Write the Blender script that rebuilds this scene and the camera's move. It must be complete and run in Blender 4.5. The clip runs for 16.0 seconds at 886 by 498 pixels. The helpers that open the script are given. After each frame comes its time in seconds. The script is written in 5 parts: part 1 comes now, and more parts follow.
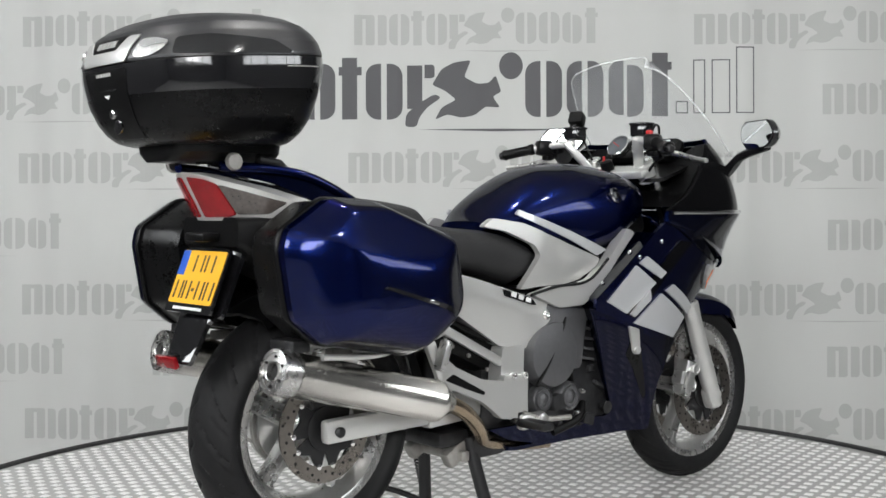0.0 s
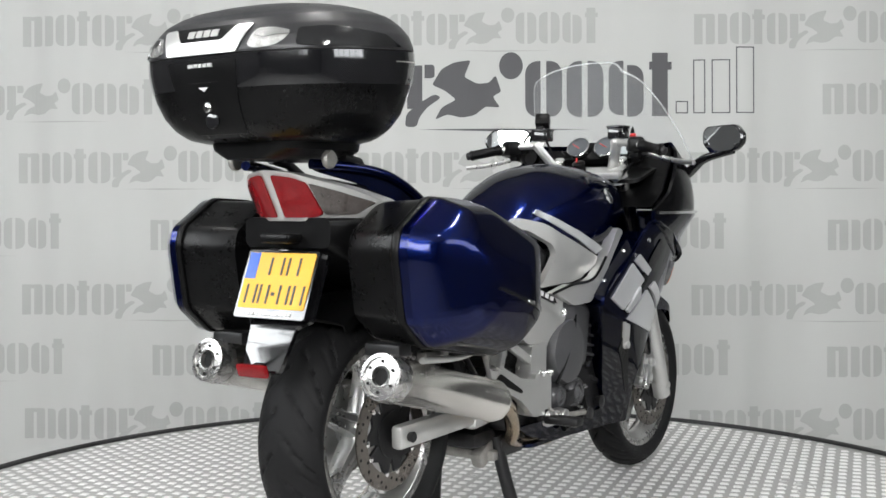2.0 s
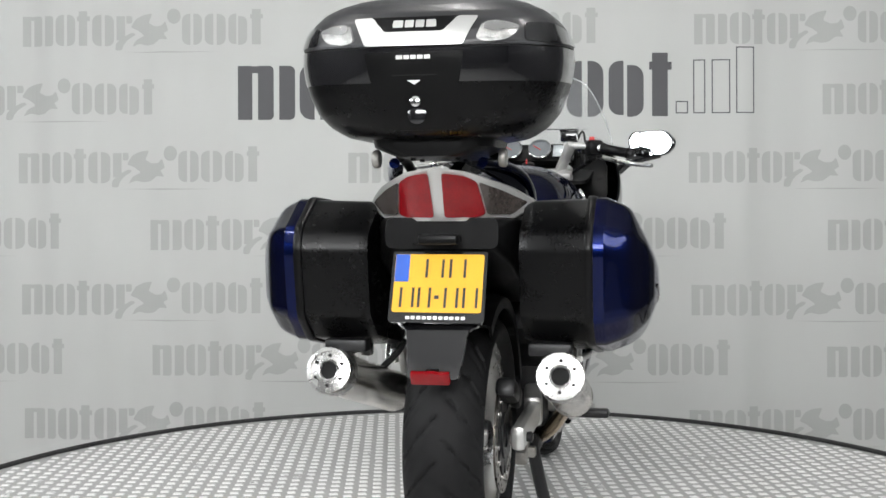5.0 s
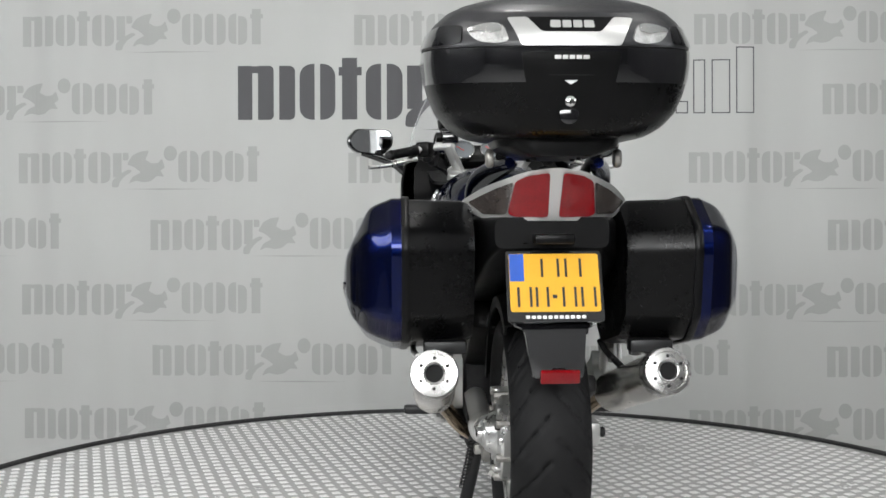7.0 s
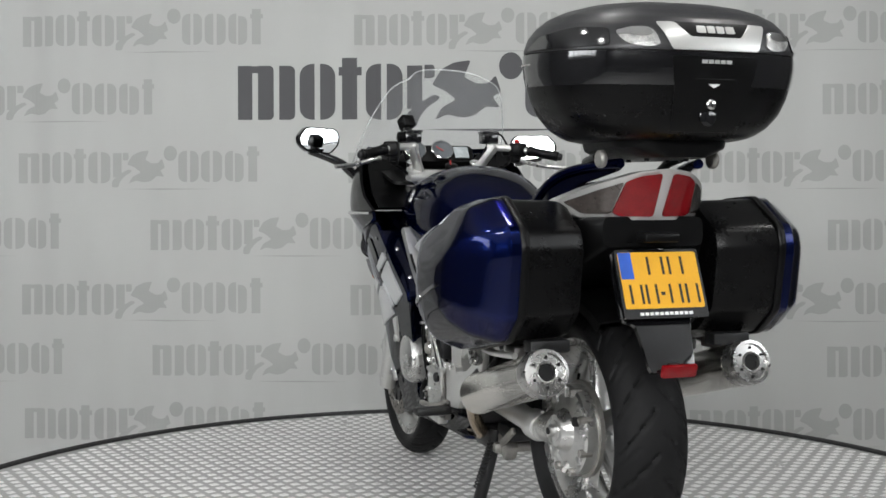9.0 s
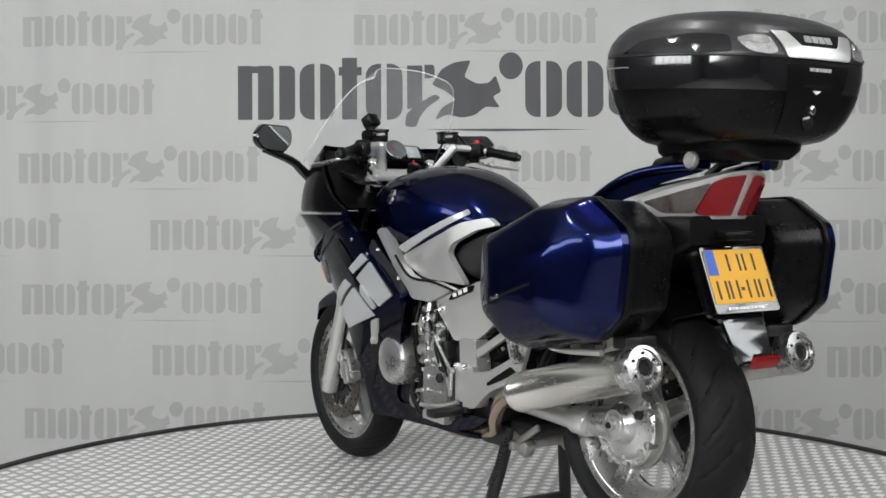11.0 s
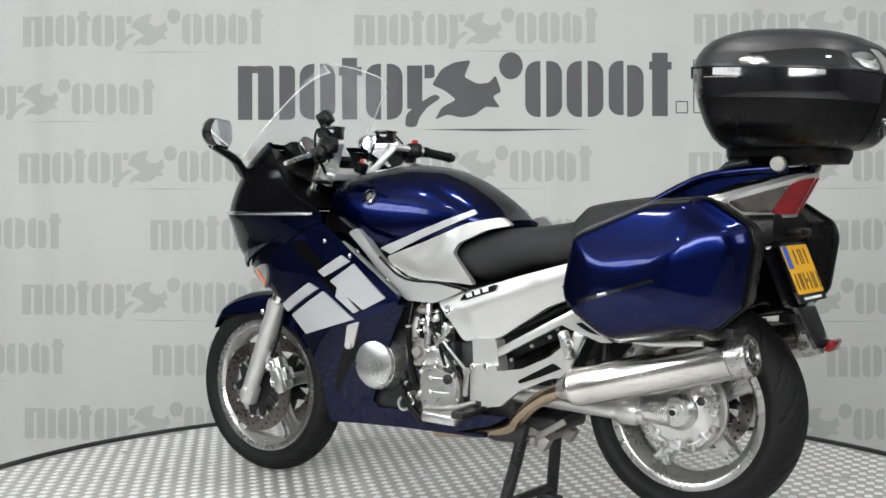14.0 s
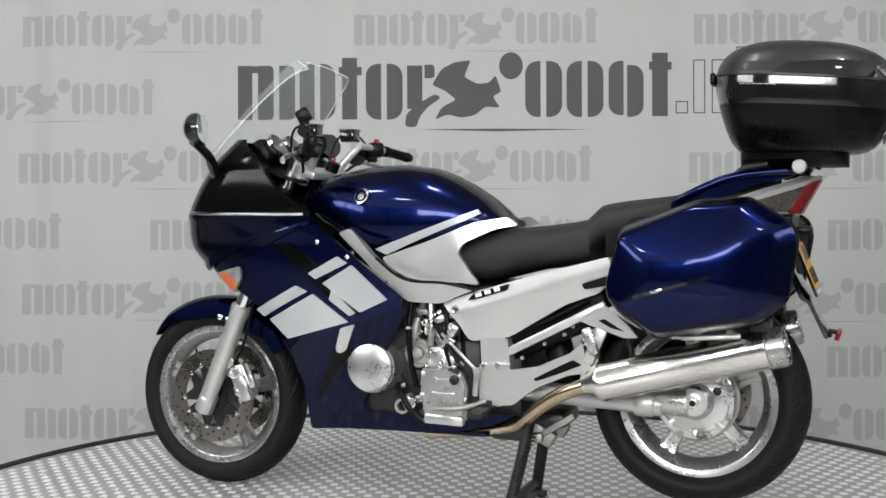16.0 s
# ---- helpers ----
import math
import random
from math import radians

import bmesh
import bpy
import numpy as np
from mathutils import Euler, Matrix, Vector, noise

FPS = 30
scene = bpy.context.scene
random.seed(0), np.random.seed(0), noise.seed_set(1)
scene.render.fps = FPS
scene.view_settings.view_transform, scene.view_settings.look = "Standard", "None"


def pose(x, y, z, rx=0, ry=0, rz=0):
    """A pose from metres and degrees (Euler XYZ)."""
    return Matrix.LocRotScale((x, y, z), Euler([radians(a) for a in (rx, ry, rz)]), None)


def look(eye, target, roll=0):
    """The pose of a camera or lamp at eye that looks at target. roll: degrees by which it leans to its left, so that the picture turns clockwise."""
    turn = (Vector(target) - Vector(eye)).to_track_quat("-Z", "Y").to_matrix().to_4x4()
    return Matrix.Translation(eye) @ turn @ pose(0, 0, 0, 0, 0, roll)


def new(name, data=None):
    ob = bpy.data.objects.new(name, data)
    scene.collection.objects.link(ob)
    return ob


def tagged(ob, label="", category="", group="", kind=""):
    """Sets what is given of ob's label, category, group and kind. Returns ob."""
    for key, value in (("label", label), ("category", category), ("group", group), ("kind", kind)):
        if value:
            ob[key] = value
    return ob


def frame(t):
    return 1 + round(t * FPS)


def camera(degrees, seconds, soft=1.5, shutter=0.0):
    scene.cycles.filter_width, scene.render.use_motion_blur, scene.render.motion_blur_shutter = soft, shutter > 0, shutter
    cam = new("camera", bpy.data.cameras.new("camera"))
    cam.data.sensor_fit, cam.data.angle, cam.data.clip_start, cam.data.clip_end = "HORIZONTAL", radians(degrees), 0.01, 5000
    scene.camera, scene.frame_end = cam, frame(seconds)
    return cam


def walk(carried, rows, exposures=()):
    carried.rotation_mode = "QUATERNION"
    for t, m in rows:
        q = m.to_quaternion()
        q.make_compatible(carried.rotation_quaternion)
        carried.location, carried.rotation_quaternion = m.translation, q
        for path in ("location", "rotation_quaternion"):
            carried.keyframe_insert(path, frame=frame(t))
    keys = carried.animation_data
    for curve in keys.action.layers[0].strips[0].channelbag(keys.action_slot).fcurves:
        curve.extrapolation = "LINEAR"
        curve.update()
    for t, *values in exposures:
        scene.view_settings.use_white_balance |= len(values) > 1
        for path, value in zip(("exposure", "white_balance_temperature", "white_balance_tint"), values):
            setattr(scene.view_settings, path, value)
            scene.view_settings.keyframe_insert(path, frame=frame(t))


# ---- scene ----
# ---------- camera: stands still before the turntable ----------
cam = camera(41.32, 16.0, soft=1.6)
EYE = (0.0, -3.615, 0.960)
AIM = look(EYE, (-0.01953, -2.6159, 0.92199), -0.18)
walk(cam, [(0, AIM), (16, AIM)], [(0, 0.16), (1.5, 0.25), (3.5, 0.28), (4.2, 0.25), (7, 0.02), (9, -0.18), (11.5, 0.02), (12.5, 0.20), (14.5, 0.16), (16, -0.04)])

# turn of the table in degrees, every half second where it is known
TURN = [(0, -51.7), (1, -44.4), (2, -37.0), (3, -29.6), (4, -22.1), (5.25, -12.9), (6.5, -3.75), (7, 0.0), (7.5, 3.8),
        (8, 7.7), (8.5, 11.4), (9, 15.1), (10.25, 24.2), (11.5, 33.35), (12, 37.0), (12.5, 40.65), (13, 44.2), (13.5, 48.0),
        (14, 51.85), (14.5, 55.4), (15, 59.05), (15.5, 62.65), (16, 66.25)]
HEADING = 94.2            # the bike's own heading on the table
AXIS = Vector((0.6956, 0.1248, 0.0))   # the table's axis in the bike's space: x forward, y left, z up from under the rear axle

# ---------- world and lights ----------
world = bpy.data.worlds.new("world")
scene.world = world
world.use_nodes = True
world.node_tree.nodes["Background"].inputs[0].default_value = (0.75, 0.8, 0.85, 1)
world.node_tree.nodes["Background"].inputs[1].default_value = 0.02


def area(name, eye, target, w, h, power, color=(1, 1, 1)):
    d = bpy.data.lights.new(name, "AREA")
    d.shape, d.size, d.size_y, d.energy, d.color = "RECTANGLE", w, h, power, color
    ob = new(name, d)
    ob.matrix_world = look(eye, target)
    return ob


# ceiling lamps of the hall; its side windows glow by their panes
LAMPS = [(x, y) for x in (-1.8, 1.8) for y in (-2.6, -0.9)] + [(0.0, -0.2)]
for x, y in LAMPS:
    area("ceiling_lamp_light", (x, y, 3.55), (x, y + 0.01, 0), 0.28, 0.28, 14, (1, 0.99, 0.97))
# area lamp added behind the viewer to brighten what faces the camera
area("window_light", (-0.5, -7.15, 2.75), (0, 0, 0.8), 5.2, 1.3, 268, (1.0, 0.995, 0.985))


# ---------- materials ----------
def mat(name, color, rough=0.5, metal=0.0, coat=0.0, vary=0.15, scale=40.0, bump=0.0, bump_scale=300.0, spec=0.5,
        stretch=None, rough_vary=0.08):
    m = bpy.data.materials.new(name)
    m.use_nodes = True
    nt = m.node_tree
    b = nt.nodes["Principled BSDF"]
    b.inputs["Metallic"].default_value = metal
    b.inputs["Coat Weight"].default_value = coat
    b.inputs["Coat Roughness"].default_value = 0.04
    b.inputs["Specular IOR Level"].default_value = spec
    tc = nt.nodes.new("ShaderNodeTexCoord")
    src = tc.outputs["Object"]
    if stretch:
        mp = nt.nodes.new("ShaderNodeMapping")
        mp.inputs["Scale"].default_value = stretch
        nt.links.new(src, mp.inputs["Vector"])
        src = mp.outputs["Vector"]
    n1 = nt.nodes.new("ShaderNodeTexNoise")
    n1.inputs["Scale"].default_value, n1.inputs["Detail"].default_value = scale * 0.12, 4
    n2 = nt.nodes.new("ShaderNodeTexNoise")
    n2.inputs["Scale"].default_value, n2.inputs["Detail"].default_value = scale, 5
    for n in (n1, n2):
        nt.links.new(src, n.inputs["Vector"])
    add = nt.nodes.new("ShaderNodeMath")
    add.operation = "MULTIPLY_ADD"
    nt.links.new(n1.outputs["Fac"], add.inputs[0])
    add.inputs[1].default_value = 0.55
    half = nt.nodes.new("ShaderNodeMath")
    half.operation = "MULTIPLY"
    nt.links.new(n2.outputs["Fac"], half.inputs[0])
    half.inputs[1].default_value = 0.45
    nt.links.new(half.outputs[0], add.inputs[2])
    mr = nt.nodes.new("ShaderNodeMapRange")
    mr.inputs["From Min"].default_value, mr.inputs["From Max"].default_value = 0.3, 0.7
    mr.inputs["To Min"].default_value, mr.inputs["To Max"].default_value = 1 - vary, 1 + vary
    nt.links.new(add.outputs[0], mr.inputs["Value"])
    mul = nt.nodes.new("ShaderNodeVectorMath")
    mul.operation = "SCALE"
    mul.inputs[0].default_value = color
    nt.links.new(mr.outputs[0], mul.inputs["Scale"])
    nt.links.new(mul.outputs["Vector"], b.inputs["Base Color"])
    rr = nt.nodes.new("ShaderNodeMapRange")
    rr.inputs["From Min"].default_value, rr.inputs["From Max"].default_value = 0.3, 0.7
    rr.inputs["To Min"].default_value = max(0.01, rough - rough_vary)
    rr.inputs["To Max"].default_value = min(1, rough + rough_vary)
    nt.links.new(add.outputs[0], rr.inputs["Value"])
    nt.links.new(rr.outputs[0], b.inputs["Roughness"])
    if bump:
        n3 = nt.nodes.new("ShaderNodeTexNoise")
        n3.inputs["Scale"].default_value, n3.inputs["Detail"].default_value = bump_scale, 3
        nt.links.new(src, n3.inputs["Vector"])
        bp = nt.nodes.new("ShaderNodeBump")
        bp.inputs["Strength"].default_value, bp.inputs["Distance"].default_value = bump, 0.002
        nt.links.new(n3.outputs["Fac"], bp.inputs["Height"])
        nt.links.new(bp.outputs["Normal"], b.inputs["Normal"])
    return m


def glow(name, color, power):
    m = bpy.data.materials.new(name)
    m.use_nodes = True
    b = m.node_tree.nodes["Principled BSDF"]
    b.inputs["Emission Color"].default_value = (*color, 1)
    b.inputs["Emission Strength"].default_value = power
    b.inputs["Base Color"].default_value = (*color, 1)
    return m


def glassy(name, color, rough=0.02, alpha=0.15, ior=1.45):
    m = bpy.data.materials.new(name)
    m.use_nodes = True
    nt = m.node_tree
    b = nt.nodes["Principled BSDF"]
    b.inputs["Base Color"].default_value = (*color, 1)
    b.inputs["Roughness"].default_value = rough
    b.inputs["Alpha"].default_value = alpha
    b.inputs["IOR"].default_value = ior
    return m


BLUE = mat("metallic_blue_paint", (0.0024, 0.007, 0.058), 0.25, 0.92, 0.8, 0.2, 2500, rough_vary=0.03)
# same blue, darkened in its colour for panels that mirror dark surroundings
BLUE_SHADED = mat("shaded_blue_paint", (0.0015, 0.004, 0.026), 0.25, 0.9, 0.8, 0.2, 2500, rough_vary=0.03)
for m_ in (BLUE, BLUE_SHADED):
    b_ = m_.node_tree.nodes["Principled BSDF"]
    b_.inputs["Coat Roughness"].default_value = 0.045
    b_.inputs["Coat IOR"].default_value = 1.32
    b_.inputs["Specular Tint"].default_value = (0.03, 0.05, 0.22, 1)   # the flake layer stays blue at a glancing view
SILVER = mat("silver_paint", (0.58, 0.58, 0.565), 0.34, 0.6, 0.35, 0.03, 2500, rough_vary=0.02)
SILVER_PANEL = mat("light_silver_decal", (0.52, 0.53, 0.54), 0.32, 0.3, 0.7, 0.03, 2500, rough_vary=0.02)
ALU = mat("cast_aluminium", (0.60, 0.60, 0.59), 0.30, 0.92, 0.0, 0.09, 90, 0.05, 500)
ALU_DULL = mat("weathered_aluminium", (0.34, 0.33, 0.31), 0.48, 0.8, 0.0, 0.25, 60, 0.3, 260)
STEEL = mat("brushed_stainless_steel", (0.78, 0.76, 0.72), 0.22, 1.0, 0.0, 0.07, 60, 0.04, 500, stretch=(0.3, 4, 4))
CHROME = mat("polished_metal", (0.80, 0.80, 0.79), 0.16, 1.0, 0.0, 0.05, 80)
CAP = mat("bright_aluminium", (0.47, 0.465, 0.455), 0.27, 0.95, 0.0, 0.05, 60, rough_vary=0.04)
PIPE = mat("heat_stained_pipe", (0.58, 0.46, 0.33), 0.22, 1.0, 0.0, 0.25, 26, 0.05, 200)
BLACK = mat("black_plastic", (0.0035, 0.0035, 0.0037), 0.33, 0.0, 0.0, 0.2, 150, 0.12, 900, spec=0.16)
CASE_BLACK = mat("satin_black_case_plastic", (0.003, 0.003, 0.0032), 0.30, 0.0, 0.0, 0.2, 150, spec=0.18)
DEEP_BLACK = mat("polished_black_panel", (0.0025, 0.0025, 0.003), 0.13, 0.0, 0.0, 0.15, 120, spec=0.14, rough_vary=0.03)
COVER = mat("grey_painted_engine_cover", (0.11, 0.11, 0.115), 0.40, 0.5, 0.0, 0.15, 60, 0.15, 300)
BLACK_GLOSS = mat("gloss_black_plastic", (0.006, 0.006, 0.007), 0.12, 0.0, 0.8, 0.15, 120)
BLACK_METAL = mat("black_painted_metal", (0.013, 0.013, 0.014), 0.42, 0.3, 0.0, 0.25, 90, 0.2, 300)
LID = mat("dark_grey_lid_plastic", (0.017, 0.017, 0.019), 0.40, 0.0, 0.08, 0.15, 120, 0.12, 900)
ENGINE = mat("dark_engine_metal", (0.035, 0.035, 0.037), 0.45, 0.6, 0.0, 0.4, 40, 0.4, 150)
RUBBER = mat("tyre_rubber", (0.0085, 0.0085, 0.009), 0.58, 0.0, 0.0, 0.25, 60, 0.25, 500, spec=0.18)
SEAT = mat("seat_vinyl", (0.022, 0.022, 0.023), 0.55, 0.0, 0.0, 0.15, 80, 0.45, 1100, spec=0.3)
DISC = mat("brake_disc_steel", (0.23, 0.21, 0.19), 0.30, 1.0, 0.0, 0.18, 90, 0.1, 600)
HOLE = mat("dark_hole", (0.004, 0.004, 0.004), 0.8)
RED = mat("red_lens", (0.19, 0.003, 0.006), 0.10, 0.0, 0.15, 0.25, 250, spec=0.35)
RED_KNOB = mat("red_switch", (0.5, 0.02, 0.02), 0.35)
AMBER = mat("amber_lens", (0.72, 0.16, 0.03), 0.15, 0.0, 1.0, 0.2, 300)
CLEAR = mat("clear_lens", (0.42, 0.42, 0.41), 0.14, 0.45, 1.0, 0.45, 420, 0.7, 260)
SMOKE = mat("smoked_lens", (0.075, 0.062, 0.056), 0.10, 0.35, 1.0, 0.5, 120, 0.4, 200)
YELLOW = mat("yellow_plate", (0.78, 0.40, 0.012), 0.42, 0.0, 0.0, 0.05, 200)
PLATE_BLUE = mat("blue_plate_band", (0.02, 0.10, 0.50), 0.35)
PLATE_INK = mat("plate_ink", (0.02, 0.018, 0.015), 0.4)
WHITE = mat("white_print", (0.75, 0.75, 0.75), 0.4)
MIRROR = mat("mirror_glass", (0.88, 0.90, 0.91), 0.02, 1.0, 0.0, 0.02, 20, rough_vary=0.01)
DIAL = mat("dial_face", (0.10, 0.11, 0.12), 0.4)
LCD = mat("grey_display", (0.42, 0.46, 0.47), 0.25, coat=0.8)
SCREEN = glassy("clear_windscreen", (0.75, 0.78, 0.79), 0.03, 0.11)
SCREEN_EDGE = glassy("polished_screen_edge", (0.72, 0.74, 0.74), 0.2, 0.32)
DECK = mat("worn_aluminium_deck", (0.46, 0.455, 0.445), 0.44, 0.35, 0.0, 0.10, 14, 0.12, 200)
# stud colour is whitened to stand for the backdrop's reflection on their tops
STUD = mat("lit_tread_stud", (0.90, 0.89, 0.88), 0.32, 0.30, 0.0, 0.10, 30)
RIM_BLACK = mat("black_rubber_edging", (0.02, 0.02, 0.021), 0.5, vary=0.3, scale=30)
BANNER = mat("light_grey_banner_cloth", (0.492, 0.498, 0.482), 0.75, 0.0, 0.0, 0.035, 6, 0.08, 30, stretch=(1.0, 1.0, 0.12))
PRINT_DARK = mat("charcoal_print", (0.085, 0.085, 0.09), 0.7, vary=0.08, scale=10)
PRINT_FADED = mat("faded_grey_print", (0.385, 0.388, 0.374), 0.75, vary=0.06, scale=8)
WALL = mat("dark_hall_wall", (0.10, 0.10, 0.102), 0.8, vary=0.1, scale=8)
CEILING = mat("light_grey_ceiling", (0.50, 0.50, 0.50), 0.8, vary=0.04, scale=8)
LAMP_WHITE = mat("white_lamp_housing", (0.7, 0.7, 0.7), 0.5)
CONCRETE = mat("grey_hall_floor", (0.38, 0.38, 0.375), 0.55, vary=0.12, scale=10)
LAMP = glow("lamp_diffuser", (1, 0.98, 0.95), 7.0)
DAYLIGHT = glow("daylight_pane", (0.95, 0.98, 1.0), 5.8)
DAYLIGHT_WEST = glow("bright_daylight_pane", (0.95, 0.98, 1.0), 10.0)


# ---------- mesh helpers ----------
def part(name, bm, material, parent, label="", shift=True, smooth=True, kind=""):
    if shift:
        for v in bm.verts:
            v.co -= AXIS
    bmesh.ops.recalc_face_normals(bm, faces=bm.faces[:])
    me = bpy.data.meshes.new(name)
    bm.to_mesh(me)
    bm.free()
    for m in (material if isinstance(material, (list, tuple)) else [material]):
        me.materials.append(m)
    if smooth:
        me.shade_smooth()
        me.set_sharp_from_angle(angle=radians(38))
    ob = new(name, me)
    if parent:
        ob.parent = parent
    if label:
        ob["label"] = label
    if kind:
        ob["kind"] = kind
    return ob


def loft(rings, caps=True, closed=True):
    """A skin over rings of points, all of one count."""
    bm = bmesh.new()
    vs = [[bm.verts.new(p) for p in r] for r in rings]
    n = len(vs[0])
    for a, b in zip(vs, vs[1:]):
        for i in range(n if closed else n - 1):
            j = (i + 1) % n
            bm.faces.new((a[i], a[j], b[j], b[i]))
    if caps:
        bm.faces.new(vs[0][::-1])
        bm.faces.new(vs[-1])
    return bm


def join(*bms):
    out = bmesh.new()
    for b in bms:
        me = bpy.data.meshes.new("tmp")
        b.to_mesh(me)
        b.free()
        out.from_mesh(me)
        bpy.data.meshes.remove(me)
    return out


def frame_of(d):
    d = Vector(d).normalized()
    u = d.cross(Vector((0, 0, 1)) if abs(d.z) < 0.95 else Vector((0, 1, 0))).normalized()
    return d, u, d.cross(u)


def lathe(profile, origin, direction, seg=40, caps=True):
    """A turned body: (radius, distance along the axis) pairs."""
    d, u, v = frame_of(direction)
    o = Vector(origin)
    rings = [[o + d * a + (u * math.cos(k * math.tau / seg) + v * math.sin(k * math.tau / seg)) * max(r, 1e-4)
              for k in range(seg)] for r, a in profile]
    return loft(rings, caps)


def tube(path, radius, seg=12, smooth=0):
    pts = [Vector(p) for p in path]
    for _ in range(smooth):
        q = [pts[0]]
        for a, b in zip(pts, pts[1:]):
            q += [a * 0.75 + b * 0.25, a * 0.25 + b * 0.75]
        pts = q + [pts[-1]]
    rr = radius if isinstance(radius, (list, tuple)) else [radius, radius]
    rings = []
    u = None
    for i, p in enumerate(pts):
        d = (pts[min(i + 1, len(pts) - 1)] - pts[max(i - 1, 0)]).normalized()
        if u is None:
            u = frame_of(d)[1]
        u = (u - d * u.dot(d)).normalized()
        v = d.cross(u)
        r = rr[0] + (rr[1] - rr[0]) * i / (len(pts) - 1)
        rings.append([p + (u * math.cos(k * math.tau / seg) + v * math.sin(k * math.tau / seg)) * r for k in range(seg)])
    return loft(rings)


def block(center, size, bevel=0.004, rot=(0, 0, 0), seg=2):
    bm = bmesh.new()
    bmesh.ops.create_cube(bm, size=1)
    bmesh.ops.scale(bm, vec=size, verts=bm.verts)
    if bevel:
        bmesh.ops.bevel(bm, geom=bm.edges[:], offset=min(bevel, min(size) * 0.45), segments=seg, affect="EDGES", profile=0.5)
    bmesh.ops.transform(bm, matrix=pose(*center, *rot), verts=bm.verts)
    return bm


def bar(a, b, w, h, bevel=0.004):
    """A straight bar of section w (sideways) by h from a to b."""
    a, b = Vector(a), Vector(b)
    bm = bmesh.new()
    bmesh.ops.create_cube(bm, size=1)
    bmesh.ops.scale(bm, vec=((b - a).length, w, h), verts=bm.verts)
    bmesh.ops.bevel(bm, geom=bm.edges[:], offset=min(bevel, w * 0.45, h * 0.45), segments=2, affect="EDGES", profile=0.5)
    d = (b - a).normalized()
    side = Vector((0, 0, 1)).cross(d)
    side = side.normalized() if side.length > 1e-3 else Vector((0, 1, 0))
    up = d.cross(side)
    m = Matrix((d, side, up)).transposed().to_4x4()
    bmesh.ops.transform(bm, matrix=Matrix.Translation((a + b) / 2) @ m, verts=bm.verts)
    return bm


def rounded(outline, r=0.01, n=3):
    """Rounds the corners of a closed outline of (u, v) pairs."""
    out = []
    k = len(outline)
    for i in range(k):
        p, c, q = (Vector(outline[(i + j) % k]) for j in (-1, 0, 1))
        a, b = (p - c), (q - c)
        ra = min(r, a.length * 0.45, b.length * 0.45)
        s, e = c + a.normalized() * ra, c + b.normalized() * ra
        for j in range(n + 1):
            t = j / n
            out.append(tuple(s * (1 - t) ** 2 + c * 2 * t * (1 - t) + e * t * t))
    return out


def sheet(outline, fn, back, step=0.025, dense=True):
    """A panel with an outline in (u, v), bent by fn(u, v), with its thickness given by the vector back (or a function)."""
    from mathutils.geometry import delaunay_2d_cdt, intersect_point_tri_2d
    pts = []
    k = len(outline)
    for i in range(k):
        a, b = Vector(outline[i]), Vector(outline[(i + 1) % k])
        n = max(1, int((b - a).length / step)) if dense else 1
        pts += [a.lerp(b, j / n) for j in range(n)]
    nb = len(pts)
    us, vs = [p[0] for p in pts], [p[1] for p in pts]

    def inside(x, y):
        c = False
        for i in range(nb):
            (x1, y1), (x2, y2) = pts[i], pts[i - 1]
            if (y1 > y) != (y2 > y) and x < (x2 - x1) * (y - y1) / (y2 - y1) + x1:
                c = not c
        return c
    if dense:
        u = min(us) + step * 0.5
        row = 0
        while u < max(us):
            v = min(vs) + step * (0.5 if row % 2 else 0.2)
            while v < max(vs):
                if inside(u, v) and min((p - Vector((u, v))).length for p in pts[:nb]) > step * 0.4:
                    pts.append(Vector((u, v)))
                v += step
            u += step
            row += 1
    co, _, tris, *_ = delaunay_2d_cdt(pts, [(i, (i + 1) % nb) for i in range(nb)], [], 1, 1e-6)
    bm = bmesh.new()
    front = [Vector(fn(p[0], p[1])) for p in co]
    off = [Vector(back(p[0], p[1])) if callable(back) else Vector(back) for p in co]
    fv = [bm.verts.new(p) for p in front]
    bv = [bm.verts.new(p + o) for p, o in zip(front, off)]
    edges = {}
    for t in tris:
        bm.faces.new([fv[i] for i in t])
        bm.faces.new([bv[i] for i in reversed(t)])
        for a, b in zip(t, (*t[1:], t[0])):
            edges[(a, b)] = edges.get((b, a)) is None
            if (b, a) in edges:
                edges[(a, b)] = edges[(b, a)] = False
    for (a, b), rim in edges.items():
        if rim:
            bm.faces.new((fv[b], fv[a], bv[a], bv[b]))
    loose = [v for v in bm.verts if not v.link_faces]
    bmesh.ops.delete(bm, geom=loose, context="VERTS")
    return bm


def interp(table, x):
    """Straight-line reading of (x, value) pairs in rising x."""
    if x <= table[0][0]:
        return table[0][1]
    for (a, p), (b, q) in zip(table, table[1:]):
        if x <= b:
            t = (x - a) / (b - a)
            return p + (q - p) * t
    return table[-1][1]


def smooth_interp(table, x):
    w = 0.03
    return sum(interp(table, x + d * w) for d in (-1, -0.5, 0, 0.5, 1)) / 5


def super_ring(cx, cy, a, b, z, power=2.6, n=56):
    out = []
    for k in range(n):
        t = k * math.tau / n
        c, s = math.cos(t), math.sin(t)
        out.append((cx + a * math.copysign(abs(c) ** (2 / power), c), cy + b * math.copysign(abs(s) ** (2 / power), s), z))
    return out


# ---------- the hall ----------
def flat_box(name, center, size, material, label, category="", bevel=0.0):
    ob = part(name, block(center, size, bevel), material, None, shift=False)
    return tagged(ob, label, category, "", "structure")


